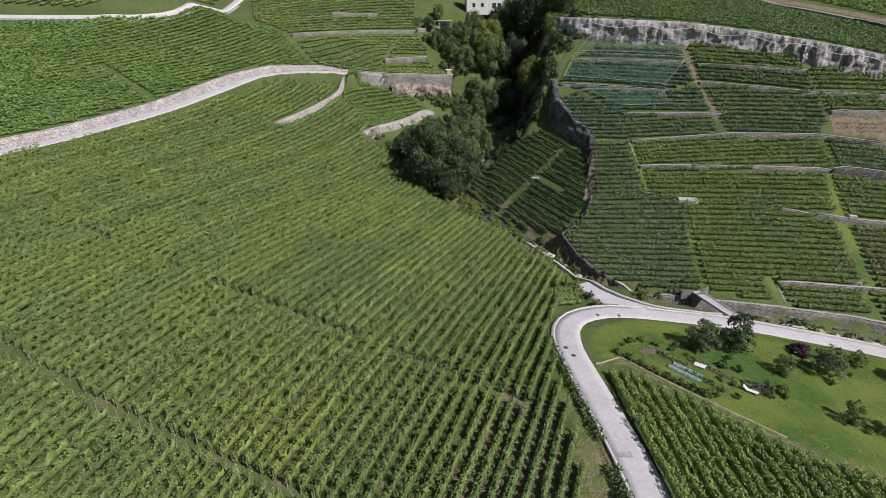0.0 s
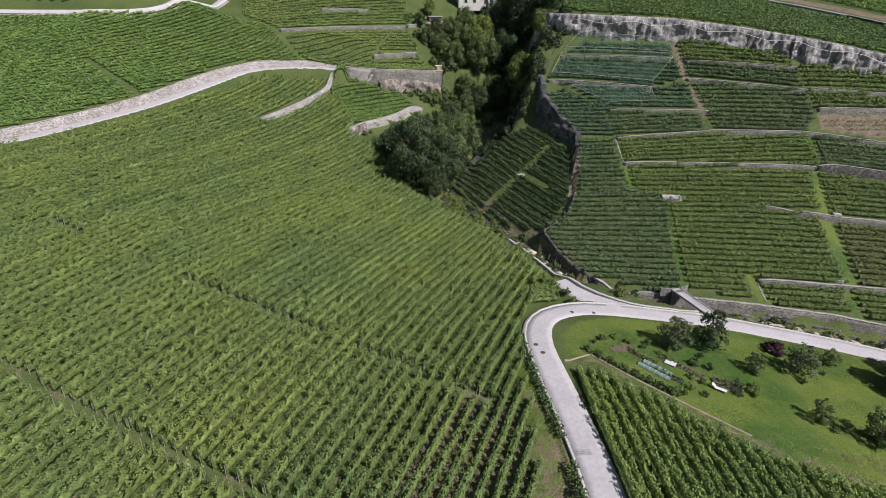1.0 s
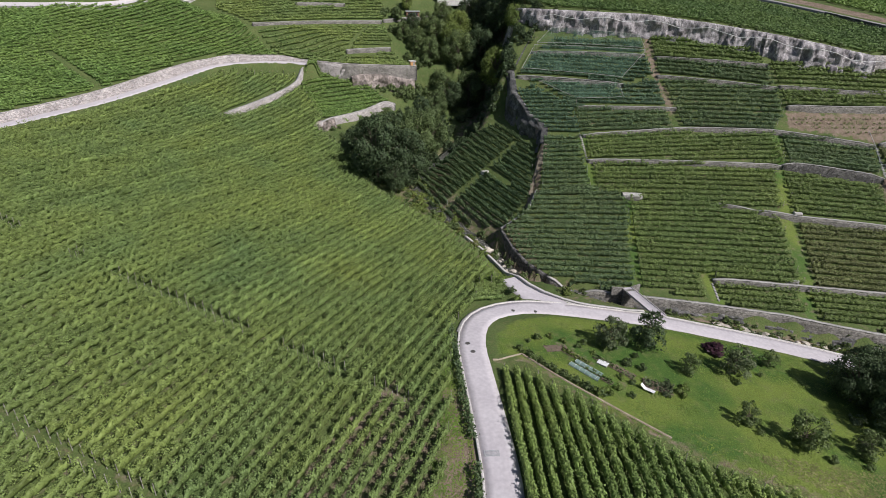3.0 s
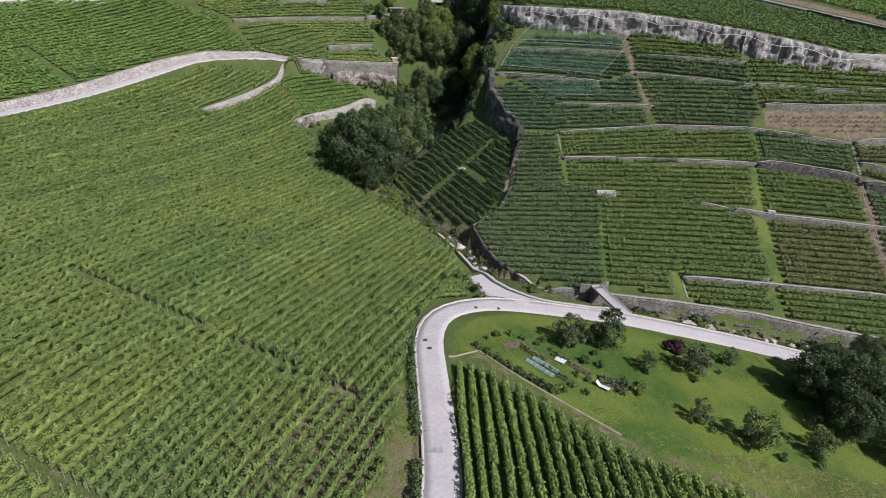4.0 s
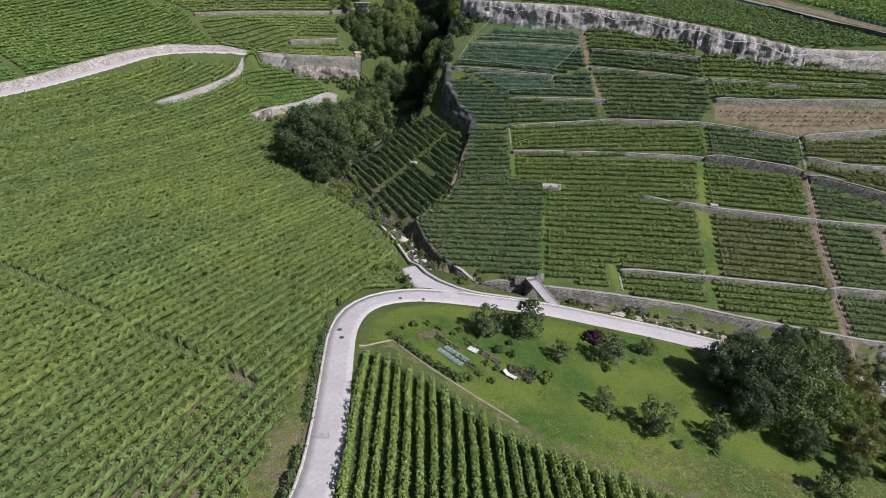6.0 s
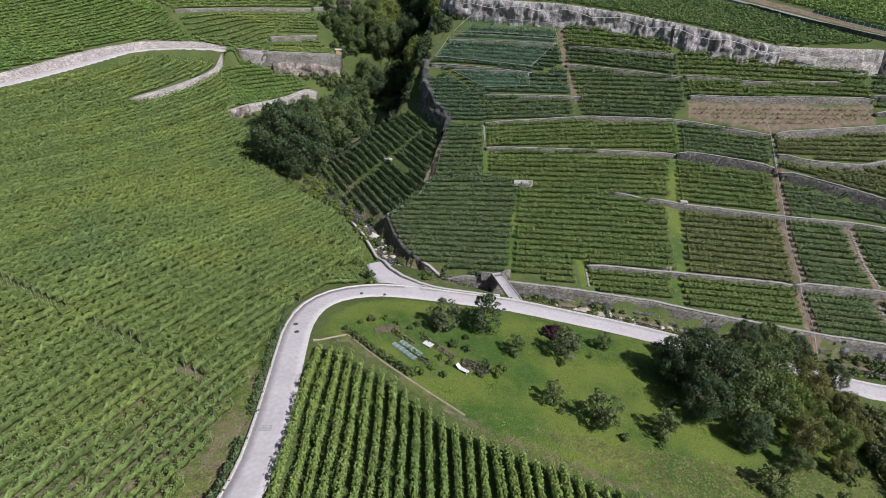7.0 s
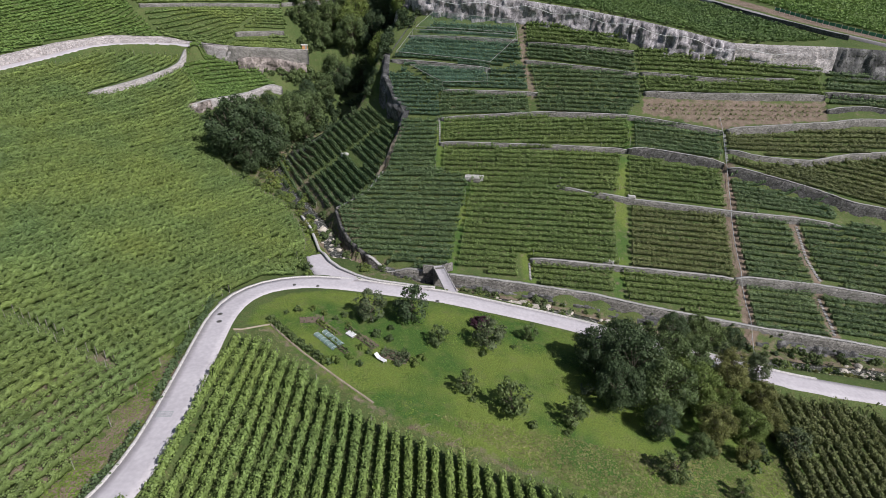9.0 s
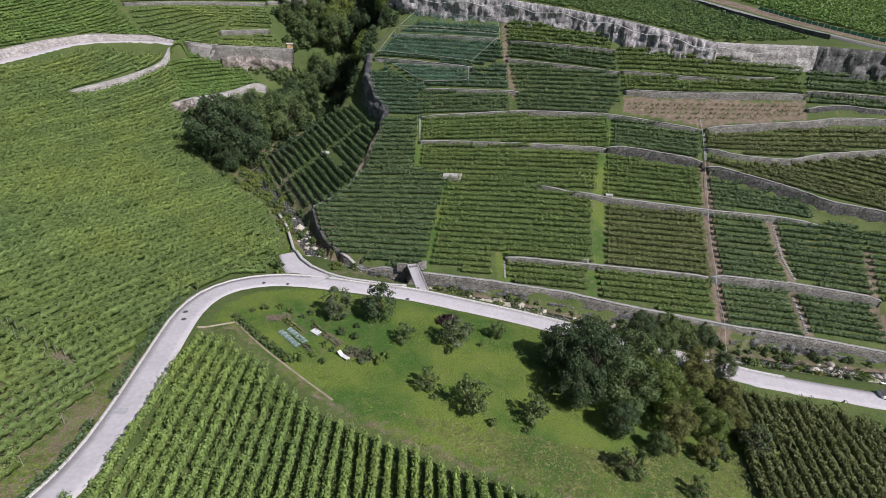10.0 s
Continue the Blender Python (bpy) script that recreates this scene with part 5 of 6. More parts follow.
# added shrubs with dark leaves stand in for the gorge's deep shade
scatter("shrub", [(3, 149), (14, 149), (22, 160), (33, 160), (36, 168), (43.5, 183), (45, 200), (30, 212), (18, 202), (10, 192), (2, 187), (-3, 176), (-6, 164)], 190, [5], 0.9, 2.3, WILD, "dense undergrowth, dark leaves standing in for the ravine's shade", 43, joined=True)
scatter("shrub", [(-12, 183.5), (-4, 181.5), (4, 186), (12, 198), (8, 215), (-4, 216), (3, 199), (2, 190)], 40, [0], 1.0, 2.6, WILD, "wild green undergrowth beside the tall wall", 44, joined=True)
scatter("shrub", [(32, 196), (44, 184.5), (60, 178.2), (100, 167.2), (146, 154.6), (146, 156.2), (102, 169), (60, 180), (46, 187), (34, 199)], 70, [0], 0.4, 0.9, WILD, "low green scrub along the cliff's edge", 45, joined=True)
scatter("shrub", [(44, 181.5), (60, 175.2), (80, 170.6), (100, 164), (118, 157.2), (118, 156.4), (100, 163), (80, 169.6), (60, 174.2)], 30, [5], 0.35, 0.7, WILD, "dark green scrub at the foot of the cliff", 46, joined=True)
scatter("shrub", [(88, 46), (102, 50), (102, 60), (98, 68), (86, 68), (84, 52)], 26, [0, 1, 4, 4, 2], 0.8, 1.6, WILD, "grove undergrowth", 47)
scatter("shrub", [*[(x, y - 1.3) for x, y in BANK[4:]], *[(x, y - 3.0) for x, y in BANK[4:]][::-1]], 60, [0], 0.3, 1.0, WILD, "green scrub along the foot of the rock bank", 49, joined=True)
scatter("shrub", [*[(x, y + 0.5) for x, y in BANK[4:]], *[(x, y - 0.5) for x, y in BANK[4:]][::-1]], 30, [0], 0.25, 0.55, WILD, "green scrub hanging over the rock bank", 50, joined=True)
scatter("shrub", [(-23, 156.5), (-12.5, 147.5), (-4, 158), (-8, 172), (-15, 166)], 16, [0], 0.5, 1.0, WILD, "wild green undergrowth below the wedge plot", 51, joined=True)
scatter("shrub", [(6, 146), (3, 136), (9, 126), (16, 117), (20, 119), (13, 128), (8, 138)], 40, [2], 0.5, 1.2, WILD, "light green scrub along the upper stream", 52, joined=True)

scatter("shrub", [(-9, 213), (-2, 200), (4, 196), (8, 204), (5, 213), (-4, 224), (-12, 224)], 36, [0], 0.8, 2.0, WILD, "wild green undergrowth beside the upper terraces", 53, joined=True)
WALL_FOOT = [(-4, 186.8, 0.7, 0), (-1, 189, 0.9, 0), (2, 190.5, 1.0, 2), (5, 191.5, 1.2, 0), (1, 186, 1.1, 0), (4, 188, 1.2, 0)]
for i, (x, y, size, k) in enumerate(WALL_FOOT):
    plant(SHRUB[k], "shrub", x, y, size * 1.7, "wild green shrub at the foot of the tall wall", "shrub", "wall shrubs", turn=33 * i, tall=1.2)


def meadow(poly, count, label, mat, size, seed):
    """Tufts of grass over a meadow, one object of stuff."""
    rng = np.random.default_rng(seed)
    p = np.array(poly)
    x, y = rng.uniform(p[:, 0].min(), p[:, 0].max(), count), rng.uniform(p[:, 1].min(), p[:, 1].max(), count)
    keep = inside(poly, x, y) & (along(LANE, x, y)[0] > 2.6 + lane_half(x) - 1.95)
    x, y = x[keep], y[keep]
    n = len(x)
    facing = np.stack([rng.normal(0, 0.16, n), rng.normal(0, 0.16, n), np.full(n, 1.0)], 1)
    clump = np.array([0.6 + 0.8 * abs(noise.noise((a_ * 0.16, b_ * 0.16, 3.0))) for a_, b_ in zip(x, y)])
    v, f = leaves(rng, np.stack([x, y, height_at(x, y) + 0.08 * clump], 1), size * clump, facing, 0.18)
    at = np.array((x.mean(), y.mean(), ground_floor(x, y)))
    ob = new("meadow_grass", mesh_of("meadow_grass", v - at, f, mat))
    ob.location = at
    tagged(ob, label, "grass", kind="stuff")


def ground_floor(x, y):
    return float(height_at(x, y).min())


MAT_GRASS = material("meadow grass blades", [(0.088, 0.170, 0.034), (0.214, 0.278, 0.052)], 0.12, 0.6, 0, 9, island=0.25, sheer=0.2)
MAT_DRY = material("dry meadow grass", [(0.17, 0.19, 0.065), (0.23, 0.23, 0.09)], 0.12, 0.7, 0, 9, island=0.3, sheer=0.2)
meadow(LAWN, 60000, "mown green meadow grass with uneven tufts", MAT_GRASS, 0.16, 3)
meadow([(50, 50), (62, 43.5), (75, 39.5), (99, 39.5), (99, 52), (80, 48)], 12000, "tall dry meadow grass below the grove", MAT_DRY, 0.34, 4)
meadow([(22.2, 60.5), (25.5, 63.5), (34, 56), (47, 47.8), (62, 42.8), (62, 41.6), (46, 46.3), (33, 54.5), (25, 61.5)], 9000, "dry grass verge along the vines", MAT_DRY, 0.2, 5)
meadow([(14.5, 69), (18, 66), (18.5, 40), (17.5, 25), (12, 25), (14.5, 50)], 12000, "rough grass verge beside the lane", MAT_GRASS, 0.22, 6)
meadow([(22, 85), (30, 92), (34, 97), (26, 112), (14, 122), (2, 130), (0, 126), (15, 112), (22, 100)], 14000, "rough green herbs on the stream bank", MAT_GRASS, 0.4, 7)
meadow([(34, 82), (52, 83), (75, 79), (106, 71), (135, 70), (135, 84), (100, 86), (50, 91), (36, 95)], 5000, "rough herbs among the stream stones", MAT_DRY, 0.3, 8)


# ---- things ----
def ground_z(x, y):
    return float(height_at(x, y))


def hedge(line, tall, wide, label, mat=None, per_metre=60, leaf=0.24, seed=7, category="hedge"):
    """A narrow clipped row of leaves along a line."""
    rng = np.random.default_rng(seed)
    p = resample(line, 0.5)
    m = int(len(p) * 0.5 * per_metre)
    i = rng.uniform(0, len(p) - 1.001, m)
    x, y = np.interp(i, range(len(p)), p[:, 0]), np.interp(i, range(len(p)), p[:, 1])
    up = rng.beta(1.5, 1.2, m) * tall * (0.85 + 0.2 * np.sin(i * 0.9)) + 0.08
    x, y = x + rng.normal(0, 0.4, m) * wide, y + rng.normal(0, 0.25, m) * wide
    v, f = leaves(rng, np.stack([x, y, height_at(x, y) + up], 1), leaf)
    at = np.array((p[0][0], p[0][1], ground_z(*p[0][:2])))
    ob = thing("hedge", at, label, category)
    child(new("foliage", mesh_of("foliage", v - at, f, mat or MAT_VINE_DARK)), ob)
    return ob


hedge([(15.6, 70), (16.2, 66), (16.5, 62), (16.9, 57), (17.7, 50.5), (18.2, 46.3)], 1.25, 0.6, "narrow green hedge along the lane")
hedge([(18.5, 42.5), (18.5, 36), (17.2, 29)], 1.25, 0.6, "narrow green hedge beside the near lane", seed=8)
hedge([(26.4, 64.6), (29.2, 62), (32.2, 59.4), (36.2, 56.6)], 0.8, 0.9, "low mixed hedge of garden flowers", MAT_TREE, seed=10)
hedge([(25.2, 84.5), (25.0, 88.2)], 1.5, 0.7, "leafy vine bush at the end of the spur", MAT_VINE, seed=9)


def edging(line, half, mat, name, label, high=0.18):
    p = resample(line, 1.0)
    return strip(name, [(x, y, ground_z(x, y)) for x, y in p], half, mat, high, 0.2, label, "edging")


edging([(26.0, 64.2), (29, 61.3), (32, 58.6), (37.6, 54.2), (42.8, 50.4)], 0.12, MAT_EDGING, "trim", "narrow pale stone edging of the kitchen garden")
edging([(21.6, 61.6), (23.8, 63), (26.0, 64.2)], 0.08, MAT_EDGING, "trim", "low pale stone edging beside the vines")


def crop_bed(x, y, long, wide, turn, label, mat, tall=0.35, seed=1, density=38):
    """A bed of soil with rows of leafy crops."""
    rng = np.random.default_rng(seed)
    ob = thing("garden_bed", (x, y, ground_z(x, y)), label, "garden bed", "kitchen garden beds", turn=turn)
    c, s = math.cos(radians(turn)), math.sin(radians(turn))
    z0 = ground_z(x, y)
    u, w = np.meshgrid(np.linspace(-long / 2, long / 2, 9), np.linspace(-wide / 2, wide / 2, 5))
    h = height_at(x + u * c - w * s, y + u * s + w * c) - z0 + 0.10 + rng.uniform(-0.03, 0.03, u.shape)
    v = np.stack([u, w, h], -1).reshape(-1, 3)
    i = np.arange(4)[:, None] * 9 + np.arange(8)[None]
    child(new("soil", mesh_of("soil", v, np.stack([i, i + 1, i + 10, i + 9], -1).reshape(-1, 4), MAT_SOIL)), ob, "dug brown soil")
    n = int(long * wide * density)
    if n:
        u, w = rng.uniform(-long / 2, long / 2, n), (rng.integers(0, max(2, int(wide / 0.5)), n) + 0.5) * 0.5 - wide / 2 + rng.normal(0, 0.07, n)
        h = height_at(x + u * c - w * s, y + u * s + w * c) - z0 + 0.12 + rng.uniform(0, tall, n)
        v, f = leaves(rng, np.stack([u, w, h], 1), 0.24)
        tagged(child(new("crop", mesh_of("crop", v, f, mat)), ob, "leafy crop"), kind="stuff")
    return ob


crop_bed(31.5, 66.6, 3.6, 1.6, 15, "bare dug brown vegetable bed", MAT_VEG, density=3)
crop_bed(34.2, 65.0, 4.6, 1.3, -42, "yellow green lettuce bed", MAT_TREE_LIGHT, seed=2)
crop_bed(38.2, 64.6, 3.2, 1.2, -42, "green bushy vegetable bed", MAT_VEG, seed=3)
crop_bed(36.4, 61.0, 4.4, 0.9, -42, "leafy vegetable bed beside the net tunnels", MAT_VEG, seed=4)
crop_bed(40.6, 62.6, 3.2, 1.4, -42, "half bare vegetable bed", MAT_VEG, seed=5, density=14)
crop_bed(44.6, 60.2, 4.0, 2.2, -15, "tall leafy pumpkin bed", MAT_TREE_GREY, 0.6, 6)


def net_tunnel(x, y, long, turn):
    """A low crop tunnel: hoops and a net over them."""
    ob = thing("net_tunnel", (x, y, ground_z(x, y)), "low garden tunnel of pale green net on hoops", "crop tunnel", "net tunnels", turn=turn)
    c, s = math.cos(radians(turn)), math.sin(radians(turn))
    k, z0 = 9, ground_z(x, y)
    u = np.linspace(-long / 2, long / 2, 12)
    rows = []
    for a_ in np.linspace(0, np.pi, k):
        w = math.cos(a_) * 0.48
        rows.append(np.stack([u, 0 * u + w, height_at(x + u * c - w * s, y + u * s + w * c) - z0 + 0.05 + math.sin(a_) * (0.3 + 0.03 * np.sin(u * 6))], -1))
    v = np.stack(rows, 1).reshape(-1, 3)
    i = np.arange(11)[:, None] * k + np.arange(k - 1)[None]
    child(new("net", mesh_of("net", v, np.stack([i, i + 1, i + k + 1, i + k], -1).reshape(-1, 4), MAT_NET, True)), ob, "pale green net")
    for j in range(0, 12, 2):
        bm = bmesh.new()
        for a_ in range(k - 1):
            rod(bm, Vector(v[j * k + a_]) * 1.0 + Vector((0, 0, 0.015)), Vector(v[j * k + a_ + 1]) + Vector((0, 0, 0.015)), 0.018, n=5)
        part("hoop", bm, MAT_WHITE, ob, "white plastic hoop")


net_tunnel(34.6, 61.6, 4.6, -42)
net_tunnel(35.5, 62.5, 4.2, -42)


def sheet(x, y, sx, sy, turn):
    ob = thing("cold_frame", (x, y, ground_z(x, y)), "flat white cold frame lying on the garden", "cold frame", turn=turn)
    part("box", box(bmesh.new(), (sx, sy, 0.3), (0, 0, 0.12), 0.02), MAT_WOOD, ob)
    part("cover", box(bmesh.new(), (sx + 0.06, sy + 0.06, 0.05), (0, 0, 0.3), 0.01, (4, 0, 0)), MAT_WHITE, ob, "white plastic cover")


sheet(37.8, 63.9, 1.5, 0.9, -40)


def lounger(x, y, turn):
    ob = thing("sun_lounger", (x, y, ground_z(x, y)), "white plastic sun lounger standing on the meadow", "sun lounger", turn=turn)
    part("seat", box(bmesh.new(), (1.35, 0.62, 0.06), (0.2, 0, 0.34), 0.02), MAT_WHITE, ob)
    part("backrest", box(bmesh.new(), (0.8, 0.62, 0.06), (-0.78, 0, 0.58), 0.02, (0, 40, 0)), MAT_WHITE, ob)
    for lx in (-0.35, 0.75):
        for ly in (-0.26, 0.26):
            part("leg", box(bmesh.new(), (0.05, 0.05, 0.4), (lx, ly, 0.14), 0.008), MAT_WHITE, ob)


lounger(42.8, 58.9, -38)


# ---- lane fittings ----
def manhole(x, y):
    z = ground_z(x, y) + 0.085
    ob = thing("manhole", (x, y, z), "dark round cast iron manhole cover in the lane", "manhole", "lane manholes")
    bm = bmesh.new()
    bmesh.ops.create_cone(bm, cap_ends=True, segments=20, radius1=0.36, radius2=0.35, depth=0.03)
    part("cover", bm, MAT_IRON, ob)
    bm = bmesh.new()
    bmesh.ops.create_cone(bm, cap_ends=True, segments=20, radius1=0.44, radius2=0.43, depth=0.018)
    part("rim", bm, MAT_METAL, ob, "worn grey rim")


for x, y in ((18.2, 65.5), (18.9, 63.4), (26.1, 76.9), (29.9, 77.4), (50.4, 77.6)):
    manhole(x, y)


def grate(x, y, turn):
    ob = thing("drain_grate", (x, y, ground_z(x, y) + 0.085), "grey metal drain grate set across the lane", "drain grate", turn=turn)
    for sx, sy, px, py in ((1.7, 0.08, 0, 0.4), (1.7, 0.08, 0, -0.4), (0.08, 0.72, 0.81, 0), (0.08, 0.72, -0.81, 0)):
        part("frame_bar", box(bmesh.new(), (sx, sy, 0.04), (px, py, 0)), MAT_METAL, ob)
    for k in range(14):
        part("slat", box(bmesh.new(), (0.05, 0.72, 0.03), (-0.72 + 0.11 * k, 0, 0)), MAT_METAL, ob)


grate(20.2, 44.4, 4)


# ---- the stream ----
def boulder_mesh(seed):
    bm = bmesh.new()
    bmesh.ops.create_icosphere(bm, subdivisions=2, radius=0.5)
    for v in bm.verts:
        d = 1 + 0.55 * noise.noise(v.co * 1.8 + Vector((seed * 7.3, 0, 0)))
        v.co = Vector((v.co.x * 1.25, v.co.y, v.co.z * 0.68)) * d
    me = bpy.data.meshes.new("boulder")
    bm.to_mesh(me)
    bm.free()
    me.materials.append(MAT_PALE_ROCK)
    return me


BOULDERS = [boulder_mesh(k) for k in range(5)]
br = np.random.default_rng(5)
bed = resample(STREAM[7:], 0.8)
for k in range(240):
    i = br.integers(0, len(bed) - 1)
    x, y = bed[i][0] + br.normal(0, 0.5), bed[i][1] + float(np.clip(br.normal(0, 1.6), -3, 2.4))
    s = br.uniform(0.35, 1.0) + (br.uniform() < 0.25) * br.uniform(0.3, 1.1)
    ob = tagged(new("boulder", BOULDERS[k % 5]), "pale rounded boulder lying in the stream bed", "boulder", "stream boulders")
    ob.matrix_basis = pose(x, y, ground_z(x, y) + 0.12 * s, 0, 0, br.uniform(0, 360)) @ Matrix.Scale(s, 4)


def slab_mesh(seed):
    """A flat broken slab of rock."""
    rng = np.random.default_rng(seed)
    bm = bmesh.new()
    k = 7
    a_ = np.sort(rng.uniform(0, 2 * math.pi, k))
    r = rng.uniform(0.35, 0.6, k)
    low = [bm.verts.new((math.cos(t) * q * 1.5, math.sin(t) * q, -0.25)) for t, q in zip(a_, r)]
    high = [bm.verts.new((math.cos(t) * q * 1.35, math.sin(t) * q * 0.9, 0.12 + rng.uniform(-0.06, 0.08))) for t, q in zip(a_, r)]
    top = bm.verts.new((0, 0, 0.2))
    for i in range(k):
        j = (i + 1) % k
        bm.faces.new((low[i], low[j], high[j], high[i]))
        bm.faces.new((high[i], high[j], top))
    bm.faces.new(low[::-1])
    me = bpy.data.meshes.new("rock_slab")
    bm.to_mesh(me)
    bm.free()
    me.materials.append(MAT_PALE_ROCK)
    return me


SLABS = [slab_mesh(70 + k) for k in range(6)]
for k in range(260):
    i = br.integers(8, len(bed) - 1)
    x, y = bed[i][0] + br.normal(0, 0.5), bed[i][1] - br.uniform(0.8, 6.0)
    if x < 56 or float(along(LANE, np.array(x), np.array(y))[0]) < 3.4:
        continue
    s = br.uniform(0.5, 1.2) + (br.uniform() < 0.3) * br.uniform(0.5, 2.2)
    ob = tagged(new("rock_slab", SLABS[k % 6]), "pale flat rock slab on the stream bank", "rock", "bank slabs")
    ob.matrix_basis = pose(x, y, ground_z(x, y) + 0.05, 18, 0, br.uniform(-50, 50)) @ Matrix.Scale(s, 4)


def footbridge():
    """A concrete slab bridge from the lane to the terraces, with a dark rail on one side."""
    a_, b_ = Vector((53.0, 81.2, -4.52)), Vector((50.4, 92.6, -4.95))
    ob = thing("footbridge", tuple(a_), "pale concrete slab bridge over the stream", "bridge", turn=math.degrees(math.atan2(b_.y - a_.y, b_.x - a_.x)))
    n = (b_ - a_).length
    tilt = math.degrees(math.asin((a_.z - b_.z) / n))
    part("deck", box(bmesh.new(), (n, 2.1, 0.28), (n / 2, 0, -0.14 + (b_.z - a_.z) / 2), 0.03, (0, tilt, 0)), MAT_CONCRETE, ob)
    for sy in (-1, 1):
        part("kerb", box(bmesh.new(), (n, 0.16, 0.18), (n / 2, sy * 0.98, 0.06 + (b_.z - a_.z) / 2), 0.02, (0, tilt, 0)), MAT_KERB, ob)
    for x in (1.9, n - 1.3):
        part("abutment", box(bmesh.new(), (0.8, 2.4, 5.0), (x, 0, -2.85), 0.04), MAT_STONE, ob, "grey stone abutment")
    for k in range(7):
        x = 1.0 + k * (n - 2.0) / 6
        part("post", rod(bmesh.new(), (x, -0.98, 0.05 - 0.04 * k), (x, -0.98, 1.15 - 0.06 * k), 0.03), MAT_IRON, ob)
    for h in (0.6, 1.1):
        part("rail", rod(bmesh.new(), (1.0, -0.98, h), (n - 1.0, -0.98, h + b_.z - a_.z), 0.025), MAT_IRON, ob, "dark metal rail")
    for sy in (-1, 1):
        part("wing_wall", box(bmesh.new(), (0.35, 2.2, 1.8), (n - 0.1, sy * 2.0, -1.0), 0.05, (0, 0, -sy * 18)), MAT_STONE, ob, "pale stone wing wall")


footbridge()


# ---- on the terraces ----
def monorail(line):
    """The toothed rail of a vineyard monorail on short posts up the slope."""
    p = resample(line, 2.0)
    z = height_at(p[:, 0], p[:, 1]) + 0.55
    z = np.maximum(z, np.convolve(np.pad(z, 2, mode="edge"), np.ones(5) / 5, mode="valid"))
    at = Vector((p[0][0], p[0][1], z[0] - 0.55))
    ob = thing("monorail_track", tuple(at), "thin grey monorail track climbing the vine slope", "monorail")
    q = [Vector((x, y, h)) - at for (x, y), h in zip(p, z)]
    part("rail", tube(q, 0.055), MAT_METAL, ob)
    for k, u in enumerate(q):
        g = ground_z(u.x + at.x, u.y + at.y) - at.z - 0.2
        part("support", rod(bmesh.new(), (u.x, u.y, g), (u.x, u.y, u.z), 0.035, n=5), MAT_METAL, ob)


monorail([(107.2, 69.6), (112.2, 85), (113.9, 96), (117.5, 112), (120.8, 124.6), (122.8, 134), (123.2, 138)])


def stone_steps(line, wide, label):
    """A flight of low stone steps up the slope."""
    p = resample(line, 0.7)
    at = (p[0][0], p[0][1], ground_z(*p[0]))
    ob = thing("stone_steps", at, label, "steps", "hillside steps")
    for (x0, y0), (x1, y1) in zip(p, p[1:]):
        turn = math.degrees(math.atan2(y1 - y0, x1 - x0))
        x, y = (x0 + x1) / 2, (y0 + y1) / 2
        part("step", box(bmesh.new(), (0.69, wide * 0.8, 0.45), (x - at[0], y - at[1], ground_z(x, y) - at[2] - 0.1), 0.02, (0, 0, turn)), MAT_COPING, ob)


stone_steps([(129.6, 86.4), (130.6, 95)], 0.7, "narrow pale stone steps between two vine plots")
stone_steps([(131.4, 97), (131.2, 103), (132.6, 111)], 0.7, "narrow pale stone steps beside a brown path")
stone_steps([(69.2, 92.6), (69.4, 97)], 0.5, "short pale stone steps up the bank")
stone_steps([(50.2, 131.8), (50.0, 138.6), (49.8, 141)], 0.6, "pale stone steps between the terraces")
stone_steps([(121.4, 126), (123.2, 134)], 0.8, "stone steps beside the brown plot")


def slab(x, y, sx, sy, turn, label):
    ob = thing("concrete_slab", (x, y, ground_z(x, y)), label, "slab", turn=turn)
    part("top", box(bmesh.new(), (sx, sy, 0.9), (0, 0, 0.3), 0.04), MAT_KERB, ob)
    part("side_wall", box(bmesh.new(), (sx * 0.6, 0.2, 0.9), (0.2, -sy / 2 - 0.12, 0), 0.03), MAT_STONE, ob, "grey stone side")


slab(58.6, 120.0, 4.4, 2.4, -8, "pale concrete landing at the head of a grass strip")
slab(95.0, 114.6, 1.6, 1.2, -10, "small pale concrete landing in the terrace wall")
slab(24.8, 136.8, 1.8, 1.3, 40, "small pale concrete cistern in the hollow")
slab(86, 97.6, 2.4, 0.8, -20, "pale concrete landing on the terrace wall")


def cliff_pipe():
    """A thin white hose slung along the cliff."""
    p = resample(CLIFF[1:7], 4.0)
    t = np.gradient(p, axis=0)
    t /= np.linalg.norm(t, axis=1)[:, None]
    q = p - np.stack([-t[:, 1], t[:, 0]], 1) * 2.4
    z = height_at(*(p + np.stack([-t[:, 1], t[:, 0]], 1) * 1.5).T) - 1.6 + np.sin(np.arange(len(p)) * 1.7) * 0.6
    at = Vector((q[0][0], q[0][1], z[0]))
    ob = thing("hose", tuple(at), "thin white hose slung along the rock face", "hose")
    part("tube", tube([Vector((*q[i], z[i])) - at for i in range(len(q))], 0.08), MAT_WHITE, ob)


cliff_pipe()


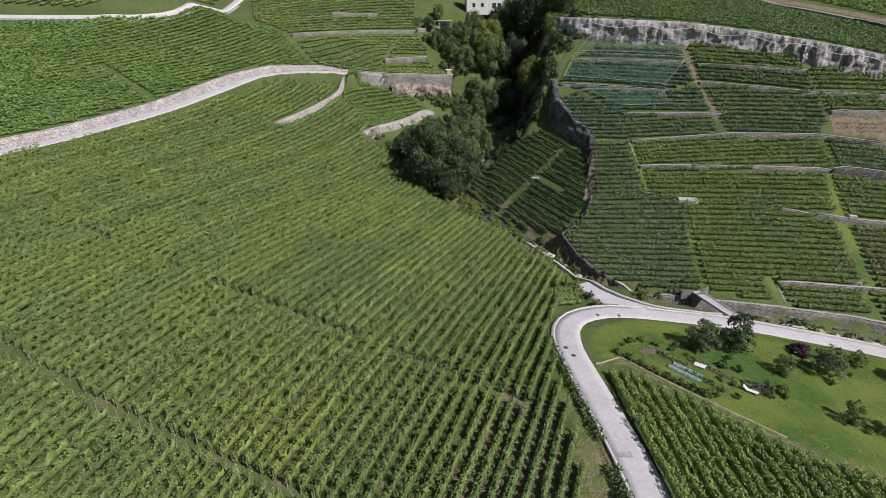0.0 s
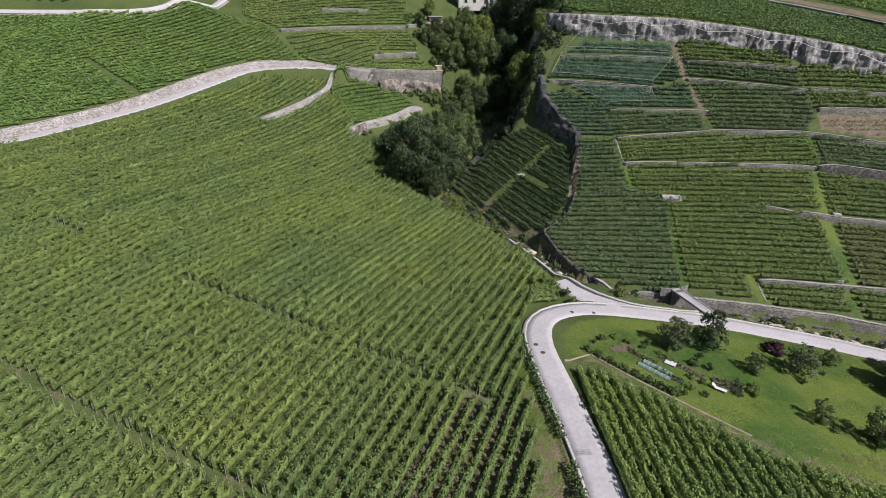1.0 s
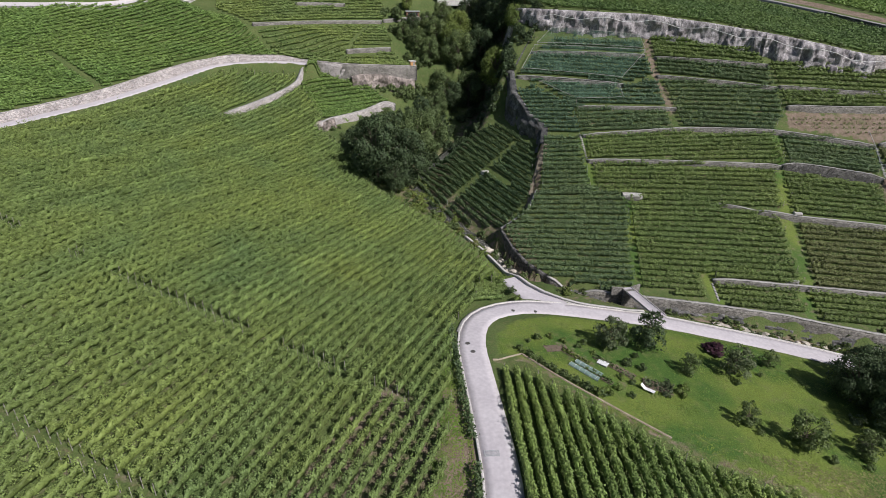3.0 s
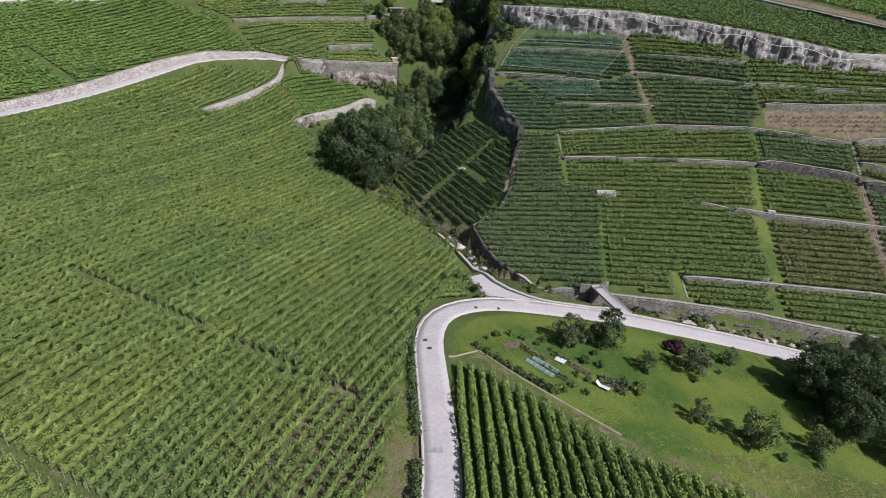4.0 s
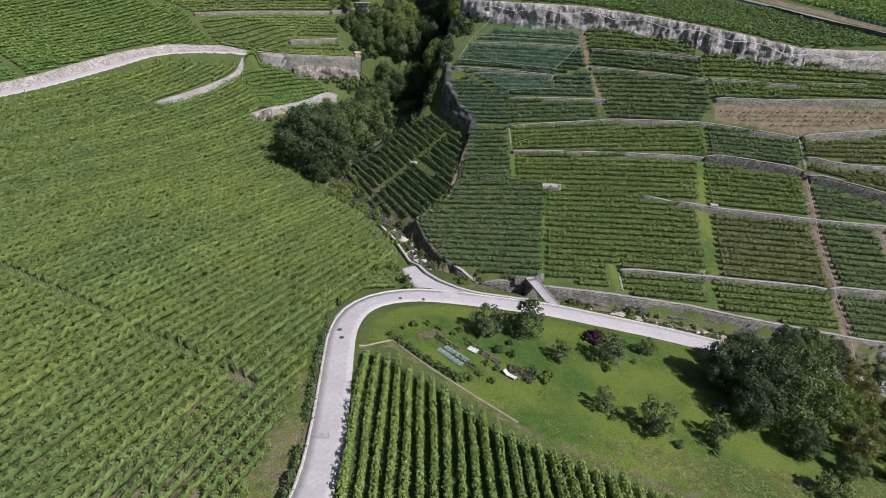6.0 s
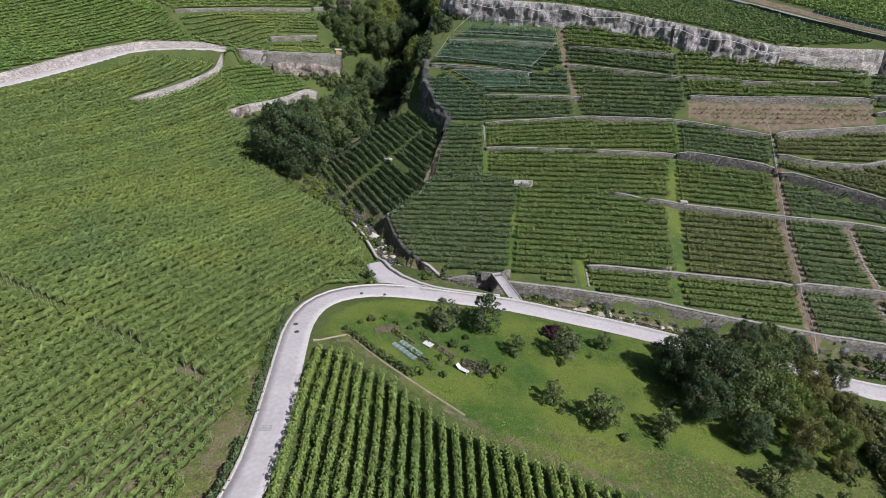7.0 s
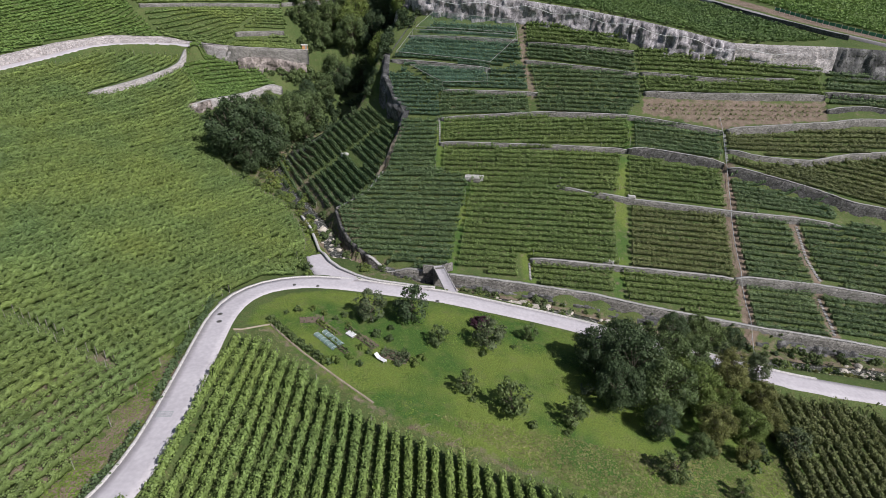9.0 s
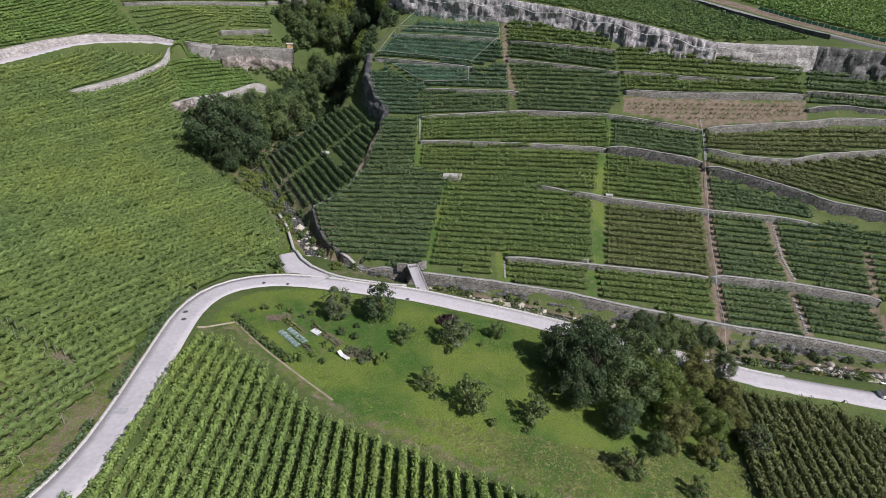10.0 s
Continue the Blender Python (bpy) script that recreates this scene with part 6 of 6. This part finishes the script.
# ---- far buildings, roads and fittings ----
def house(x, y, z, sx, sy, high, turn, label, wall_mat, roof_mat, windows):
    ob = thing("house", (x, y, z), label, "house", turn=turn)
    part("wall", box(bmesh.new(), (sx, sy, high + 1.5), (0, 0, high / 2 - 0.75), 0.03), wall_mat, ob)
    bm = bmesh.new()
    for s in (-1, 1):
        box(bm, (sx + 1.0, sy * 0.62, 0.18), (0, s * sy * 0.27, high + sy * 0.14), 0.02, (-s * 28, 0, 0))
    part("roof", bm, roof_mat, ob, "brown tiled roof")
    for wx, wz, ww, wh in windows:
        w = part("window", box(bmesh.new(), (ww + 0.2, 0.12, wh + 0.2), (wx, -sy / 2 - 0.02, wz)), MAT_WHITE, ob)
        child(new("pane", part_mesh(box(bmesh.new(), (ww, 0.06, wh), (wx, -sy / 2 - 0.08, wz)), MAT_DARK)), w, "dark glass pane")
    return ob


def part_mesh(bm, mat):
    me = bpy.data.meshes.new("pane")
    bm.to_mesh(me)
    bm.free()
    me.materials.append(mat)
    return me


house(17.5, 243, 48.3, 16, 8, 6.5, 4, "pale plastered house above the ravine", MAT_PLASTER, MAT_TILE, [(-5, 2.2, 1.2, 1.5), (-1.5, 2.2, 1.2, 1.5), (3.4, 2.0, 1.6, 2.0), (5.6, 2.0, 1.6, 2.0), (-3, 5, 1.1, 1.3), (4, 5, 1.1, 1.3)])
house(-13, 240, 49.5, 9, 6, 3.5, 10, "low pale outbuilding at the edge of the vines", MAT_PLASTER, MAT_TILE, [(-2, 1.6, 1.0, 1.1), (1.5, 1.6, 1.0, 1.1)])
stone_wall([(-10, 213.8), (-2, 219.5), (6, 225), (12, 229)], "pale stone terrace wall below the house", 0.5, 0.6, uphill=0.8, downhill=1.2)


def hut(x, y, z, turn):
    ob = thing("garden_hut", (x, y, z), "tiny orange wooden hut on the wall's end", "hut", turn=turn)
    part("body", box(bmesh.new(), (1.9, 1.5, 1.6), (0, 0, 0.75), 0.03), MAT_ORANGE, ob)
    part("roof", box(bmesh.new(), (2.3, 1.9, 0.16), (0, 0, 1.66), 0.02, (6, 0, 0)), MAT_PLASTER, ob, "pale flat roof")
    part("door", box(bmesh.new(), (0.7, 0.05, 1.3), (0.3, -0.78, 0.66), 0.01), MAT_WOOD, ob)


hut(2.0, 195.0, ground_z(2.0, 195.0), 25)


def shelter(x, y, turn):
    ob = thing("garden_shed", (x, y, ground_z(x, y)), "low dark red shed with a flat roof", "shed", turn=turn)
    part("body", box(bmesh.new(), (5.0, 2.6, 1.9), (0, 0, 0.8), 0.03), MAT_TILE, ob)
    part("roof", box(bmesh.new(), (5.6, 3.2, 0.18), (0, 0, 1.9), 0.02, (5, 0, 0)), MAT_METAL, ob, "grey flat roof")
    # no hole: a flat dark panel paints the shade inside the opening
    part("opening", box(bmesh.new(), (3.6, 0.06, 1.2), (0, -1.32, 0.8)), MAT_DARK, ob, "dark panel for the shaded opening")


shelter(0.5, 223.5, 8)
HIGH_ROAD = [(120, 245), (140, 212), (150, 192), (157, 178), (167, 165.5), (178, 154.5), (215, 130)]
FAR_LANE = [(-175, 158), (-150, 163), (-128, 166.4), (-110, 170), (-100, 172.5), (-92, 178.5), (-86, 185), (-82, 194), (-76, 211), (-66, 250)]
for line, half, mat, label in ((HIGH_ROAD, 2.3, MAT_ASPHALT, "grey asphalt road above the cliff field"), (FAR_LANE, 1.6, MAT_CONCRETE, "pale far lane at the top of the slope")):
    q = resample(smooth_line(line, 4), 2.0)
    strip("road", [(x, y, ground_z(x, y) + 0.25) for x, y in q], half, mat, 0.05, 1.2, label, "road")
stone_wall([(x + 2.2, y - 1.6) for x, y in FAR_LANE[1:-1]][::-1], "broken white stone wall below the far lane", 0.5, 0.5, uphill=0.7, downhill=0.8, mat=MAT_COPING)


def road_fence(line, label):
    """A post fence with green panels along the upper road."""
    p = resample(line, 1.8)
    at = Vector((p[0][0], p[0][1], ground_z(*p[0])))
    ob = thing("fence", tuple(at), label, "fence")
    z = [ground_z(x, y) for x, y in p]
    for (x, y), h in zip(p, z):
        part("post", box(bmesh.new(), (0.1, 0.1, 1.6), (x - at.x, y - at.y, h - at.z + 0.5)), MAT_METAL, ob)
    for i in range(len(p) - 1):
        u, w = Vector((*p[i], z[i] + 0.75)) - at, Vector((*p[i + 1], z[i + 1] + 0.75)) - at
        bm = box(bmesh.new(), ((w - u).length * 0.86, 0.05, 0.9))
        bmesh.ops.transform(bm, matrix=Matrix.Translation((u + w) / 2) @ (w - u).to_track_quat("X", "Z").to_matrix().to_4x4(), verts=bm.verts)
        part("panel", bm, MAT_GREEN, ob, "green panel")


MAT_GREEN = material("green painted panel", [(0.05, 0.20, 0.11), (0.07, 0.25, 0.14)], 1.0, 0.6, 0, 5)
road_fence([(160, 190), (166, 178), (172, 169), (181, 158.5), (190, 152)], "row of green fence panels above the road")
# this wall's shadow is painted by the choice of dark stone
stone_wall([(143, 199), (150, 183), (153.5, 177), (162, 164.5), (166, 160)], "stone wall below the upper road, darkened for its shade", 0.5, 1.0, uphill=1.0, downhill=2.2, mat=MAT_STONE_DARK)

def car(x, y, turn):
    """A small parked estate car."""
    z = ground_z(x, y) + 0.09
    ob = thing("car", (x, y, z), "white car with a dark front parked on the lane", "car", turn=turn)
    bm = bmesh.new()
    box(bm, (4.1, 1.7, 0.62), (0, 0, 0.62), 0.12)
    part("body", bm, MAT_WHITE, ob)
    bm = box(bmesh.new(), (2.3, 1.5, 0.55), (-0.35, 0, 1.18), 0.16)
    cab = part("cabin", bm, MAT_DARK, ob, "dark glazed cabin")
    child(new("roof", part_mesh(box(bmesh.new(), (1.8, 1.42, 0.06), (-0.4, 0, 1.47), 0.02), MAT_WHITE)), cab)
    part("bonnet", box(bmesh.new(), (1.0, 1.62, 0.06), (1.45, 0, 0.95), 0.02), MAT_IRON, ob, "dark bonnet")
    for sx in (-1.25, 1.3):
        for sy in (-0.8, 0.8):
            w = part("wheel", rod(bmesh.new(), (sx, sy - 0.11, 0.31), (sx, sy + 0.11, 0.31), 0.31, n=16), MAT_IRON, ob)
            child(new("rim", part_mesh(rod(bmesh.new(), (sx, sy - 0.12, 0.31), (sx, sy + 0.12, 0.31), 0.18, n=12), MAT_METAL)), w)
    for sy in (-0.6, 0.6):
        part("headlight", box(bmesh.new(), (0.06, 0.3, 0.16), (2.04, sy, 0.72), 0.02), MAT_WHITE, ob)


car(130.0, 66.0, 172)
